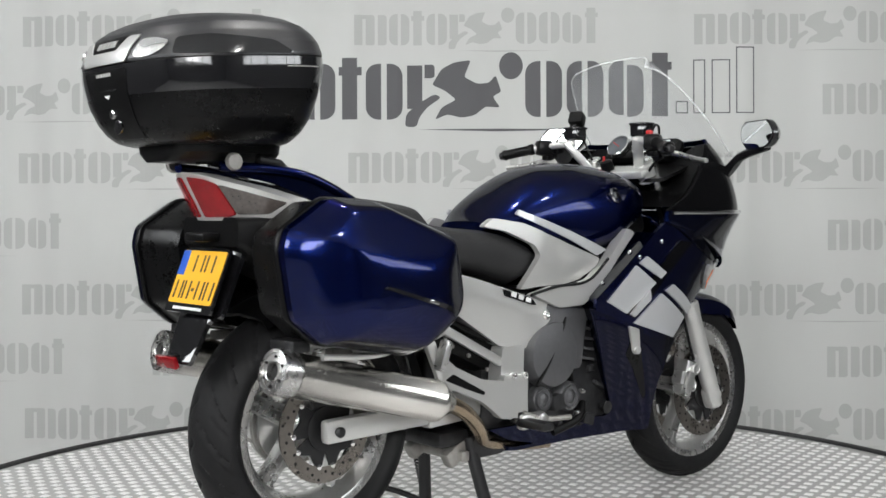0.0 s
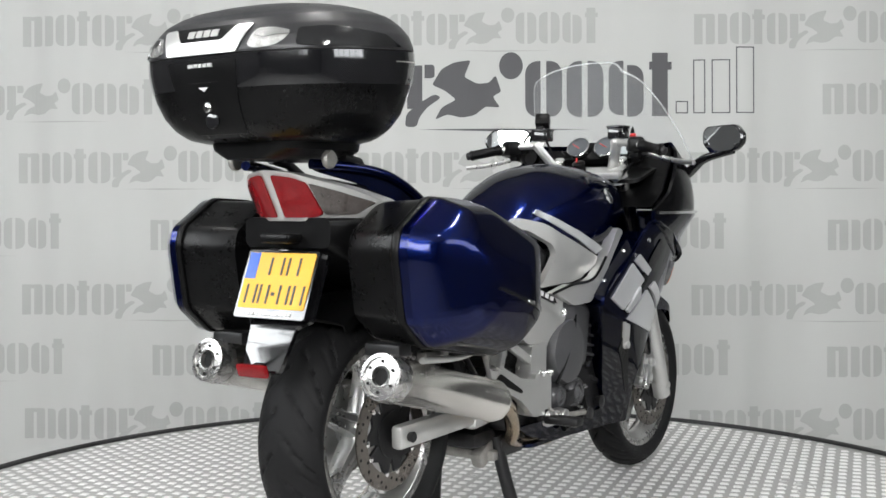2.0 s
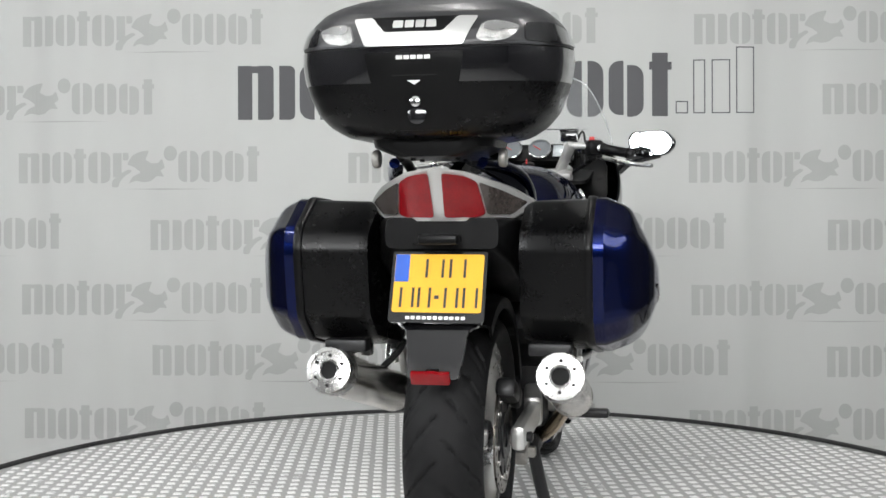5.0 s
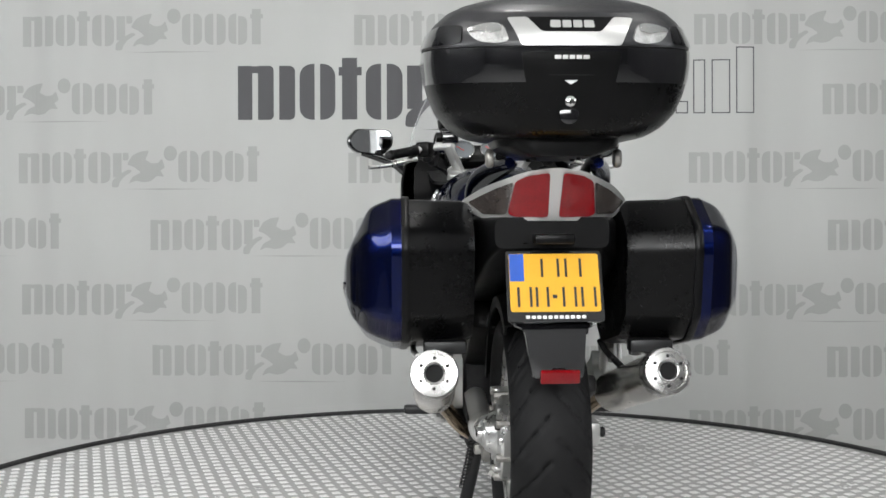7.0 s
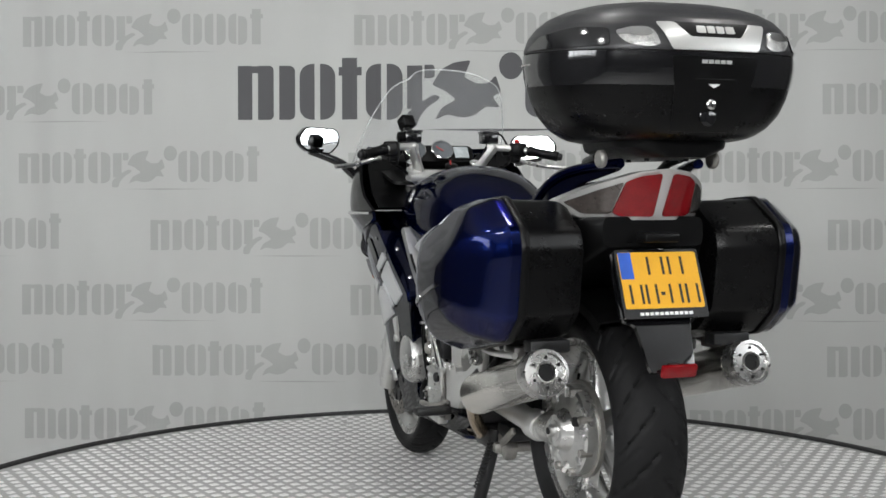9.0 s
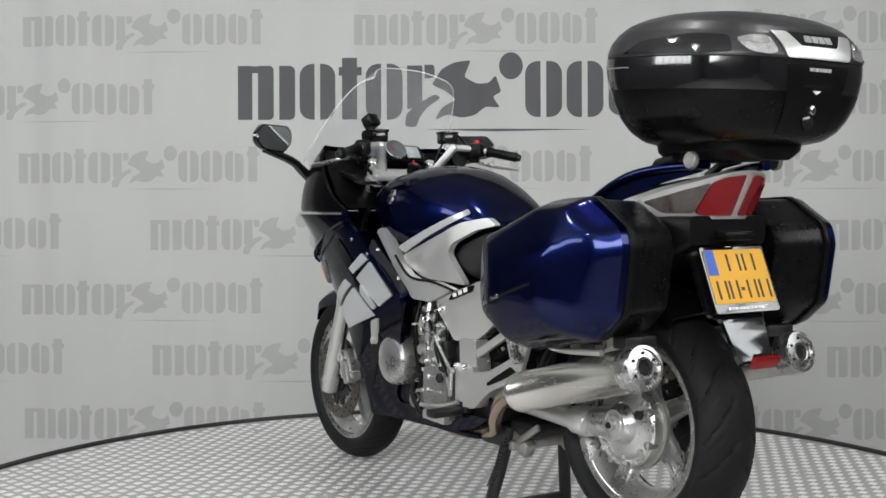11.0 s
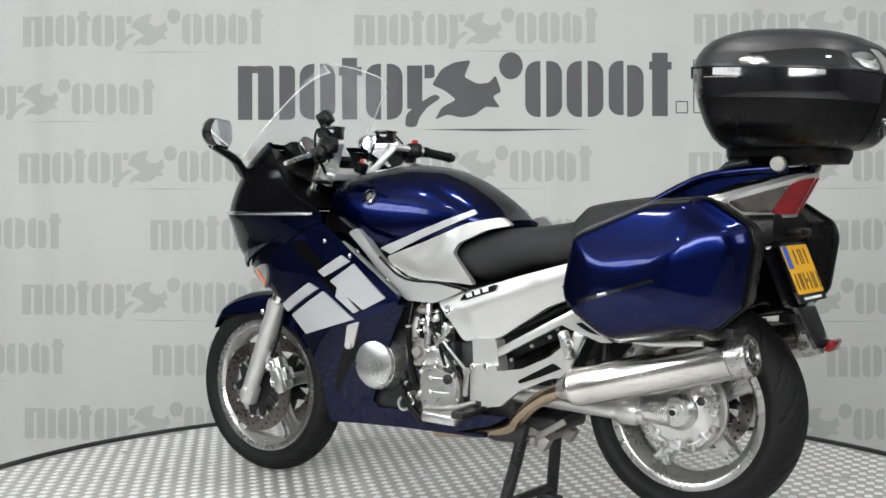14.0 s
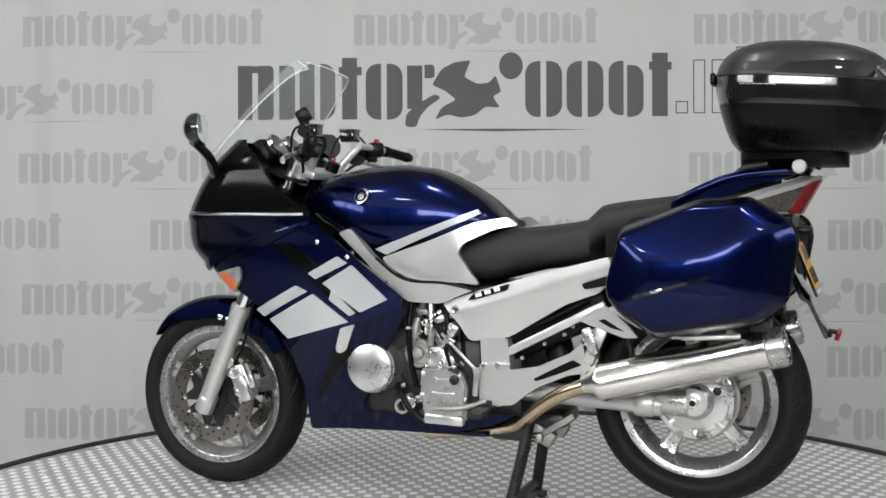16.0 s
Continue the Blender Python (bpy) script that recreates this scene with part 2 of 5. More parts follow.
WALL_Y = 2.35
flat_box("floor", (0, -2.4, -0.775), (10.4, 10.0, 0.05), CONCRETE, "grey concrete hall floor below the turntable")
flat_box("wall_west", (-5.2, -2.4, 1.45), (0.2, 10.0, 4.5), WALL, "plain dark hall wall with a window")
flat_box("wall_east", (5.2, -2.4, 1.45), (0.2, 10.0, 4.5), WALL, "plain dark hall wall with a window")
flat_box("wall_south", (0, -7.5, 1.45), (10.6, 0.2, 4.5), WALL, "plain dark hall wall")
flat_box("wall_north", (0, 2.75, 1.45), (10.6, 0.2, 4.5), WALL, "plain dark hall wall behind the banner")
flat_box("ceiling", (0, -2.4, 3.8), (10.6, 10.4, 0.1), CEILING, "light grey hall ceiling")


def ceiling_lamp(x, y, w, l):
    e = new("ceiling_lamp")
    e.location = (x, y, 3.62)
    tagged(e, "white square ceiling lamp with a glowing diffuser", "lamp", "ceiling lamps")
    part("housing", block((0, 0, 0.06), (w + 0.08, l + 0.08, 0.1), 0.01), LAMP_WHITE, e, shift=False)
    part("diffuser", block((0, 0, 0.0), (w, l, 0.016), 0.004), LAMP, e, shift=False)


for x, y in LAMPS:
    ceiling_lamp(x, y, 0.28, 0.28)


def hall_window(n, x, y, width):
    w = tagged(new("window_%d" % n), "high hall window with white glazing bars in daylight", "window", "", "structure")
    w.location = (x, y, 2.7)
    w.rotation_euler = (0, 0, radians(90 if x > 0 else -90))
    part("window_frame", join(*[block((0, 0, s * 0.65), (width + 0.2, 0.1, 0.1), 0.01) for s in (1, -1)],
                              *[block((s * (width / 2 + 0.05), 0, 0), (0.1, 0.1, 1.2), 0.01) for s in (1, -1)]), LAMP_WHITE, w, shift=False)
    k = round(width / 0.72)
    for i in range(k):
        for j in range(2):
            part("pane", block((-width / 2 + (i + 0.5) * width / k, 0.02, -0.3 + j * 0.6), (width / k - 0.06, 0.012, 0.55), 0), DAYLIGHT_WEST if x < 0 else DAYLIGHT, w, shift=False)


hall_window(1, -5.04, -2.6, 4.3)
hall_window(2, 5.04, -2.6, 3.6)
# unseen window added round the frontal fill lamp
win = tagged(new("window_3"), "wide high window with white frame, unseen, added for frontal light", "window", "", "structure")
win.location = (-0.5, 0, 0)
part("window_frame", join(*[block((0, -7.3, 2.75 + s * 0.72), (5.6, 0.12, 0.12), 0.01) for s in (1, -1)],
                          *[block((x, -7.3, 2.75), (0.1, 0.12, 1.34), 0.01) for x in (-2.75, -1.4, 0, 1.4, 2.75)]), LAMP_WHITE, win, shift=False)
for x in (-2.07, -0.7, 0.7, 2.07):
    part("pane", block((x, -7.34, 2.75), (1.26, 0.012, 1.32), 0), DAYLIGHT, win, shift=False)

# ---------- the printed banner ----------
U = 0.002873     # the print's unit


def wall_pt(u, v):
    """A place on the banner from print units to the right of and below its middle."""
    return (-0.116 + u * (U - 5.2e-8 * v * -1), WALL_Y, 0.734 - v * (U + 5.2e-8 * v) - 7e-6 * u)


# the cloth hangs with faint upright folds
cols, rows_n = 400, 8
bm = bmesh.new()
grid = []
rnd = random.Random(4)
waves = [(rnd.uniform(2, 14), rnd.uniform(0, 6.3), rnd.uniform(0.0006, 0.0022)) for _ in range(9)]
waves += [(rnd.uniform(18, 34), rnd.uniform(0, 6.3), rnd.uniform(0.0003, 0.0008)) for _ in range(5)]


def fold(x):
    slack = 1 + 1.3 / (1 + math.exp((x + 0.9) * 4))   # the cloth hangs looser at one end
    return 1.5 * slack * sum(a * math.sin(k * x + p) for k, p, a in waves)


for back in (0, 1):
    layer = []
    for i in range(cols + 1):
        x = -3.3 + 6.6 * i / cols
        dy = fold(x) + (0.004 if not back else 0.012)
        layer.append([bm.verts.new((x, WALL_Y + dy, -0.74 + 4.0 * j / rows_n)) for j in range(rows_n + 1)])
    grid.append(layer)
for L in grid:
    for i in range(cols):
        for j in range(rows_n):
            bm.faces.new((L[i][j], L[i + 1][j], L[i + 1][j + 1], L[i][j + 1]))
for j in range(rows_n):
    for i in (0, cols):
        bm.faces.new((grid[0][i][j], grid[0][i][j + 1], grid[1][i][j + 1], grid[1][i][j]))
banner = tagged(part("backdrop", bm, BANNER, None, shift=False), "light grey printed cloth banner hanging behind the turntable",
                "banner", "", "structure")


def on_cloth(p, lift=0.0):
    return (p[0], WALL_Y + fold(p[0]) + 0.004 - 0.0016 - lift, p[2])


def stadium(x0, x1, y0, y1, r, side=0):
    """A bar with rounded corners: side -1 rounds its left ones, 1 its right ones, 2 all."""
    pts = []
    for cx, cy, a0, on in ((x0 + r, y0 + r, 180, side in (-1, 2)), (x1 - r, y0 + r, 270, side in (1, 2)),
                           (x1 - r, y1 - r, 0, side in (1, 2)), (x0 + r, y1 - r, 90, side in (-1, 2))):
        if on:
            pts += [(cx + r * math.cos(radians(a0 + 15 * k)), cy + r * math.sin(radians(a0 + 15 * k))) for k in range(7)]
        else:
            pts.append((x0 if a0 in (180, 90) else x1, y0 if a0 in (180, 270) else y1))
    return pts


def mark_shapes():
    """The banner's mark as plain bars and blobs, in print units from its lower left corner, up to 768 wide and 118 high."""
    s = [stadium(0, 26, 1, 97, 4), stadium(36, 64, 1, 97, 8, 1), stadium(74, 102, 1, 97, 10, 1), stadium(22, 38, 84, 96, 3),
         stadium(110, 137, 1, 100, 22, -1), stadium(147, 174, 1, 100, 22, 1), stadium(186, 213, 1, 110, 4),
         stadium(180, 221, 79, 94, 3), stadium(228, 255, 1, 100, 22, -1), stadium(265, 293, 1, 100, 22, 1),
         stadium(301, 328, 20, 97, 4), stadium(332, 350, 74, 98, 6, 1),
         stadium(510, 537, 5, 104, 22, -1), stadium(547, 575, 5, 104, 22, 1), stadium(583, 610, 5, 104, 22, -1),
         stadium(620, 648, 5, 104, 22, 1), stadium(657, 683, 8, 104, 20, -1), stadium(689, 718, 5, 96, 20, 1),
         stadium(733, 761, 6, 118, 4), stadium(728, 768, 88, 102, 3)]
    body = [(345, 62), (362, 90), (385, 102), (414, 106), (402, 76), (425, 64), (446, 66), (458, 80), (468, 50), (452, 42),
            (466, 22), (440, 24), (420, 8), (398, 4), (372, 10), (350, 0), (362, 22), (388, 36), (368, 52)]
    tail = [(297, -12), (299, 10), (318, 28), (350, 46), (362, 40), (336, 22), (322, 4), (318, -12)]
    s += [rounded(body, 5, 2), rounded(tail, 6, 2)]
    s.append([(485 + 21 * math.cos(k * math.tau / 28), 96 + 24 * math.sin(k * math.tau / 28)) for k in range(28)])
    s.append([(318, -17), (460, -15), (628, -17), (460, -20)])
    return s


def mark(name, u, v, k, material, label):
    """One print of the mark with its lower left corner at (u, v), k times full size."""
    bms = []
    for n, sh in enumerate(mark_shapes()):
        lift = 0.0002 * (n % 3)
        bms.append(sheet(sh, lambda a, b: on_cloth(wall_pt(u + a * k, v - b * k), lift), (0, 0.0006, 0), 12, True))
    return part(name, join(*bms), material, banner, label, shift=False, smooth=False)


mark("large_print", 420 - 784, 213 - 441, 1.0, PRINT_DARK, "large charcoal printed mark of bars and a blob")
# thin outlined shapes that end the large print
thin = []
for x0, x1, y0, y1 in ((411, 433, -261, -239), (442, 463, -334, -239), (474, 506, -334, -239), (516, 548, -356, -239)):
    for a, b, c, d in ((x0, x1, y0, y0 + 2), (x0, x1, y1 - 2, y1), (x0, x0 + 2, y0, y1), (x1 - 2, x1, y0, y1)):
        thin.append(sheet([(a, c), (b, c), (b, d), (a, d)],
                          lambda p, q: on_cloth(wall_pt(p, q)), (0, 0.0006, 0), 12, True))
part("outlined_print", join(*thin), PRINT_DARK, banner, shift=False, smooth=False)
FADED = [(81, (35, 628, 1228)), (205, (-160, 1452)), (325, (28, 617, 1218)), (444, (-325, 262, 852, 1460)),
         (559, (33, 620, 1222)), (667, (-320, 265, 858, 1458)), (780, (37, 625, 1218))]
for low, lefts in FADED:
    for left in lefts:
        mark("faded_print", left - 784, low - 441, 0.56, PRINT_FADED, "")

# ---------- the turntable ----------
R_DECK = 1.80
table = tagged(new("turntable"), "round turntable with an aluminium tread plate deck and black rim", "turntable")
part("deck", lathe([(0.001, -0.0), (R_DECK, 0.0), (R_DECK, -0.12), (0.001, -0.12)], (0, 0, 0), (0, 0, 1), 160, False), DECK,
     table, "dull aluminium tread plate", shift=False)
part("rim", lathe([(R_DECK - 0.002, -0.11), (R_DECK - 0.002, 0.010), (R_DECK + 0.003, 0.015), (R_DECK + 0.012, 0.015), (R_DECK + 0.02, 0.008),
                   (R_DECK + 0.02, -0.13), (R_DECK - 0.002, -0.11)], (0, 0, 0), (0, 0, 1), 160, False), RIM_BLACK, table,
     "black edging", shift=False)
part("drum", lathe([(1.5, -0.75), (1.5, -0.12)], (0, 0, 0), (0, 0, 1), 64), BLACK_METAL, table, shift=False)
verts, faces = [], []
V1, V2 = Vector((0.056, 0.014)), Vector((0.011, -0.046))
A1, A2 = V1.normalized() * 0.0150, V2.normalized() * 0.0160
ca, sa = math.cos(radians(HEADING)), math.sin(radians(HEADING))
for i in range(-50, 51):
    for j in range(-60, 61):
        c = V1 * (i + 0.5 * (j % 2)) + V2 * j
        if c.length > R_DECK - 0.03:
            continue
        k = len(verts)
        for f, z in ((1.0, 0.0), (0.68, 0.0032)):
            for p, q in ((-1, -0.8), (0.8, -1), (1, 0.8), (-0.8, 1)):
                d = c + (A1 * p + A2 * q) * f
                verts.append((d.x * ca - d.y * sa, d.x * sa + d.y * ca, z))
        faces += [(k, k + 1, k + 5, k + 4), (k + 1, k + 2, k + 6, k + 5), (k + 2, k + 3, k + 7, k + 6),
                  (k + 3, k, k + 4, k + 7), (k + 4, k + 5, k + 6, k + 7)]
me = bpy.data.meshes.new("tread_studs")
me.from_pydata(verts, [], faces)
me.materials.append(STUD)
studs = new("tread_studs", me)
studs.parent = table
tagged(studs, "raised shiny tread studs, coloured paler as if catching light", "", "", "stuff")

# ---------- the motorcycle ----------
bike = tagged(new("motorcycle"), "dark blue touring motorcycle with three luggage cases on its centre stand", "motorcycle")
FA, RA = Vector((1.628, 0, 0.311)), Vector((0.0, 0, 0.388))      # axles


def tyre(center, R, width, r_rim, pitch, name, parent):
    """A tyre with cut grooves: a fine grid round the wheel, sunk where a groove runs."""
    nu, nv = int(math.tau * R / 0.0062), 60
    verts, faces = [], []
    half = width / 2
    for i in range(nu):
        a = i * math.tau / nu
        for j in range(nv):
            t = j / (nv - 1) * 2 - 1                     # -1 .. 1 across the outer skin, bead to bead
            s = abs(t)
            if s < 0.62:                                  # tread
                q = s / 0.62 * 1.22
                y = half * math.sin(q) / math.sin(1.22) * 0.995
                r = R - (1 - math.cos(q)) * half * 0.80
            else:
                q = (s - 0.62) / 0.38
                r0 = R - (1 - math.cos(1.22)) * half * 0.80
                r = r0 + (r_rim - r0) * q
                y = half * (0.995 - 0.30 * q * q + 0.05 * math.sin(q * 3.14))
            if s < 0.60:
                ph = (a * R / pitch - 2.1 * s + (0.5 if t > 0 else 0)) % 1.0
                if 0.05 < s < 0.57 and ph < 0.10:
                    r -= 0.006
                ph2 = (a * R / pitch - 1.7 * s + 0.5 + (0.5 if t > 0 else 0)) % 1.0
                if 0.28 < s < 0.58 and ph2 < 0.07:
                    r -= 0.004
            y = math.copysign(y, t)
            verts.append((center.x + r * math.cos(a), y, center.z + r * math.sin(a)))
        # inner side closes the ring
    for i in range(nu):
        k = (i + 1) % nu
        for j in range(nv - 1):
            faces.append((i * nv + j, k * nv + j, k * nv + j + 1, i * nv + j + 1))
        faces.append((i * nv + nv - 1, k * nv + nv - 1, k * nv, i * nv))
    verts = [tuple(Vector(v) - AXIS) for v in verts]
    me = bpy.data.meshes.new(name)
    me.from_pydata(verts, [], faces)
    me.materials.append(RUBBER)
    me.shade_smooth()
    me.set_sharp_from_angle(angle=radians(40))
    ob = new(name, me)
    ob.parent = parent
    return ob


def ring_profile(pairs, center):
    return lathe(pairs, center, (0, 1, 0), 72, False)


def brake_disc(center, y, r_out, r_in, parent, holes=40):
    c = Vector((center.x, y, center.z))
    b = ring_profile([(r_in, -0.0025), (r_out, -0.0025), (r_out, 0.0025), (r_in, 0.0025), (r_in, -0.0025)], c)
    ob = part("brake_disc", b, DISC, parent, "drilled steel brake disc")
    dots = []
    for k in range(holes):
        a = k * math.tau / holes
        r = r_in + (r_out - r_in) * (0.3 + 0.25 * (k % 3))
        dots.append(lathe([(0.0042, -0.0031), (0.0042, 0.0031)], (c.x + r * math.cos(a), y, c.z + r * math.sin(a)), (0, 1, 0), 8))
    part("drilled_hole", join(*dots), HOLE, parent, kind="stuff")
    # a star-shaped carrier with paired arms, a bobbin at each tip
    star = []
    for k in range(10):
        a = k * math.tau / 10 + (0.10 if k % 2 else -0.10)
        tip, gap = r_in + 0.004, (0.078 if k % 2 == 0 else 0.056)
        mid = (k + 0.5) * math.tau / 10
        star += [(tip * math.cos(a - 0.07), tip * math.sin(a - 0.07)), (tip * math.cos(a + 0.07), tip * math.sin(a + 0.07)), (gap * math.cos(mid), gap * math.sin(mid))]
        part("disc_bobbin", lathe([(0.0075, -0.006), (0.0075, 0.006), (0.004, 0.007)], (c.x + (r_in + 0.001) * math.cos(a), y, c.z + (r_in + 0.001) * math.sin(a)), (0, math.copysign(1, y), 0), 10), CHROME, parent)
    arms = [sheet(rounded(star, 0.006, 2), lambda p, q: (c.x + p, y + 0.004, c.z + q), (0, -0.008, 0), 0.03),
            ring_profile([(0.03, -0.009), (0.058, -0.009), (0.058, 0.009), (0.03, 0.009), (0.03, -0.009)], c)]
    part("disc_carrier", join(*arms), BLACK_METAL, parent, "black disc carrier")
    return ob


def wheel(name, center, R, width, r_rim, spokes, turn, label):
    hw = width / 2
    b = ring_profile([(r_rim + 0.004, -hw * 0.72), (r_rim + 0.006, -hw * 0.66), (r_rim - 0.006, -hw * 0.60), (r_rim - 0.022, -hw * 0.3),
                      (r_rim - 0.028, 0), (r_rim - 0.022, hw * 0.3), (r_rim - 0.006, hw * 0.60), (r_rim + 0.006, hw * 0.66),
                      (r_rim + 0.004, hw * 0.72), (r_rim - 0.010, hw * 0.70), (r_rim - 0.017, hw * 0.58), (r_rim - 0.040, hw * 0.25),
                      (r_rim - 0.044, 0), (r_rim - 0.040, -hw * 0.25), (r_rim - 0.017, -hw * 0.58), (r_rim - 0.010, -hw * 0.70),
                      (r_rim + 0.004, -hw * 0.72)], center)
    w = part(name, b, ALU, bike, label)
    for sd in (1, -1):
        part("rim_lip", ring_profile([(r_rim - 0.018, sd * hw * 0.70), (r_rim - 0.014, sd * hw * 0.725), (r_rim + 0.005, sd * hw * 0.74), (r_rim + 0.007, sd * hw * 0.70), (r_rim - 0.012, sd * hw * 0.64), (r_rim - 0.018, sd * hw * 0.70)], center), CAP, w, "bright machined rim lip")
    tyre(center, R, width, r_rim + 0.001, 0.105 if width > 0.15 else 0.09, "tyre", w)
    for k in range(spokes):
        a = turn + k * math.tau / spokes
        d, n = Vector((math.cos(a), 0, math.sin(a))), Vector((-math.sin(a), 0, math.cos(a)))
        rings = []
        for r, ww, th in ((0.03, 0.034, 0.026), (0.07, 0.027, 0.024), (0.14, 0.022, 0.020), (r_rim - 0.05, 0.025, 0.022), (r_rim - 0.032, 0.036, 0.028)):
            c = center + d * r
            rings.append([c + n * ww * u + Vector((0, 1, 0)) * th * v for u, v in
                          ((-1, -0.6), (-0.8, -1), (-0.25, -1), (-0.18, -0.72), (0.18, -0.72), (0.25, -1), (0.8, -1), (1, -0.6),
                           (1, 0.6), (0.8, 1), (0.25, 1), (0.18, 0.72), (-0.18, 0.72), (-0.25, 1), (-0.8, 1), (-1, 0.6))])
        part("spoke", loft(rings), ALU, w)
    part("hub", lathe([(0.02, -0.07), (0.034, -0.065), (0.046, -0.03), (0.046, 0.03), (0.034, 0.065), (0.02, 0.07)], center, (0, 1, 0), 32), ALU, w)
    a = turn + 0.5
    p = center + Vector((math.cos(a), 0, math.sin(a))) * (r_rim - 0.045)
    part("valve", tube([p, p - Vector((math.cos(a), -0.5, math.sin(a))) * 0.03], 0.004, 8), BLACK, w)
    return w


fw_ = wheel("front_wheel", FA, 0.311, 0.124, 0.233, 5, 0.4, "silver cast front wheel")
rw_ = wheel("rear_wheel", RA, 0.320, 0.186, 0.228, 5, 0.2, "silver cast rear wheel")
for s in (1, -1):
    brake_disc(FA, s * 0.078, 0.158, 0.108, fw_)
brake_disc(RA, -0.098, 0.140, 0.098, rw_, 36)

# front fork, calipers, mudguard
RAKE = Vector((-0.43, 0, 1)).normalized()
for s in (1, -1):
    low = Vector((1.636, s * 0.118, 0.282))
    leg = part("fork_leg", lathe([(0.02, -0.025), (0.026, -0.02), (0.028, 0.02), (0.030, 0.10), (0.031, 0.33), (0.034, 0.35), (0.034, 0.37), (0.03, 0.375)],
                                 low, RAKE, 28), SILVER, bike, "silver fork leg")
    part("fork_tube", lathe([(0.023, 0.36), (0.023, 0.90), (0.019, 0.905)], low, RAKE, 24), CHROME, leg, "polished fork tube")
    part("axle_clamp", join(block((1.632, s * 0.112, 0.292), (0.06, 0.045, 0.075), 0.012, (0, -23, 0)),
                            lathe([(0.013, -0.03), (0.015, 0.028), (0.010, 0.031)], (1.628, s * 0.118, 0.303), (0, s, 0), 18)), SILVER, leg)
    cal = part("brake_caliper", join(block((1.496, s * 0.100, 0.368), (0.066, 0.050, 0.122), 0.016, (0, 22, 0)),
                                     block((1.478, s * 0.128, 0.350), (0.036, 0.022, 0.088), 0.008, (0, 22, 0)),
                                     *[lathe([(0.020, 0), (0.020, 0.012), (0.016, 0.016), (0.012, 0.012)], (1.505 + d * 0.4, s * 0.122, 0.375 + d), (0, s, 0), 20) for d in (-0.026, 0.024)],
                                     block((1.452, s * 0.110, 0.375), (0.022, 0.040, 0.045), 0.006, (0, 22, 0)),
                                     block((1.548, s * 0.112, 0.425), (0.06, 0.02, 0.03), 0.006, (0, 40, 0)),
                                     *[lathe([(0.011, 0), (0.011, 0.008), (0.006, 0.010)], (1.513 + d * 0.4, s * 0.126, 0.365 + d), (0, s, 0), 12) for d in (-0.03, 0.03)]),
               ALU, bike, "silver brake caliper")
    part("brake_hose", tube([(1.52, s * 0.12, 0.43), (1.47, s * 0.135, 0.50), (1.45, s * 0.12, 0.62), (1.42, s * 0.11, 0.75)], 0.005, 8, 2), BLACK, cal)

rings, inner = [], []
for k in range(27):
    a = radians(38 + k * 4.2)
    taper = min(1, (k + 1.5) / 6)
    hw = 0.078 * (0.45 + 0.55 * taper)
    ro = 0.340 - 0.008 * (1 - taper)
    drop = 0.055 * min(1, k / 9) * (1.0 if k < 22 else 0.8)
    rings.append([(FA.x + (ro - dr) * math.cos(a), y, FA.z + (ro - dr) * math.sin(a)) for y, dr in
                  [(hw * f, d * drop + 0.02 * abs(f) ** 3) for f, d in
                   ((1, 1), (1.0, 0.5), (0.97, 0.1), (0.8, 0), (0.4, 0), (0, 0), (-0.4, 0), (-0.8, 0), (-0.97, 0.1), (-1.0, 0.5), (-1, 1),
                    (-0.93, 1), (-0.93, 0.55), (-0.9, 0.15), (-0.7, 0.06), (-0.3, 0.08), (0, 0.08), (0.3, 0.08), (0.7, 0.06), (0.9, 0.15), (0.93, 0.55), (0.93, 1))]])
guard = part("front_mudguard", loft(rings), BLUE, bike, "blue front mudguard")
for s in (1, -1):
    part("mudguard_bolt", join(*[lathe([(0.010, 0), (0.010, 0.008), (0.004, 0.011)], (1.565 + d, s * 0.079, 0.572 + d * 0.3), (0, s, 0), 12) for d in (0, 0.03)]), CHROME, guard)


# fairing: half width of the skin by height, narrowing to the nose
def nose(z):
    return interp([(0.2, 1.22), (0.4, 1.30), (0.5, 1.42), (0.6, 1.52), (0.745, 1.65), (0.815, 1.715), (0.853, 1.725), (0.948, 1.69),
                   (1.023, 1.645), (1.098, 1.585), (1.171, 1.50)], z)


def skin(x, z):
    w = smooth_interp([(0.25, 0.178), (0.4, 0.21), (0.55, 0.245), (0.68, 0.275), (0.78, 0.289), (0.88, 0.298), (0.97, 0.318), (1.06, 0.312), (1.12, 0.295), (1.2, 0.25)], z)
    if z > 0.92:
        x0, p, q, slope = 1.28, 3.3, 0.5, 0.22
    else:                                     # the flanks draw in towards the front
        f = max(0.0, min(1.0, (z - 0.84) / 0.08))
        f = max(f, min(1.0, max(0.0, (0.62 - z) / 0.26)))
        x0, p, q, slope = 1.0 + 0.28 * f, 2.8 + 0.5 * f, 0.5, 0.05 + 0.17 * f
    if x > x0:
        t = min(0.999, (x - x0) / (nose(z) - x0))
        return w * (1 - t ** p) ** q
    return w * (1 - (x0 - x) * slope)


def upper_back(z):
    return interp([(0.77, 1.46), (0.80, 1.38), (0.87, 1.22), (0.905, 1.14), (0.935, 1.14), (0.99, 1.235), (1.09, 1.32), (1.163, 1.40)], z)


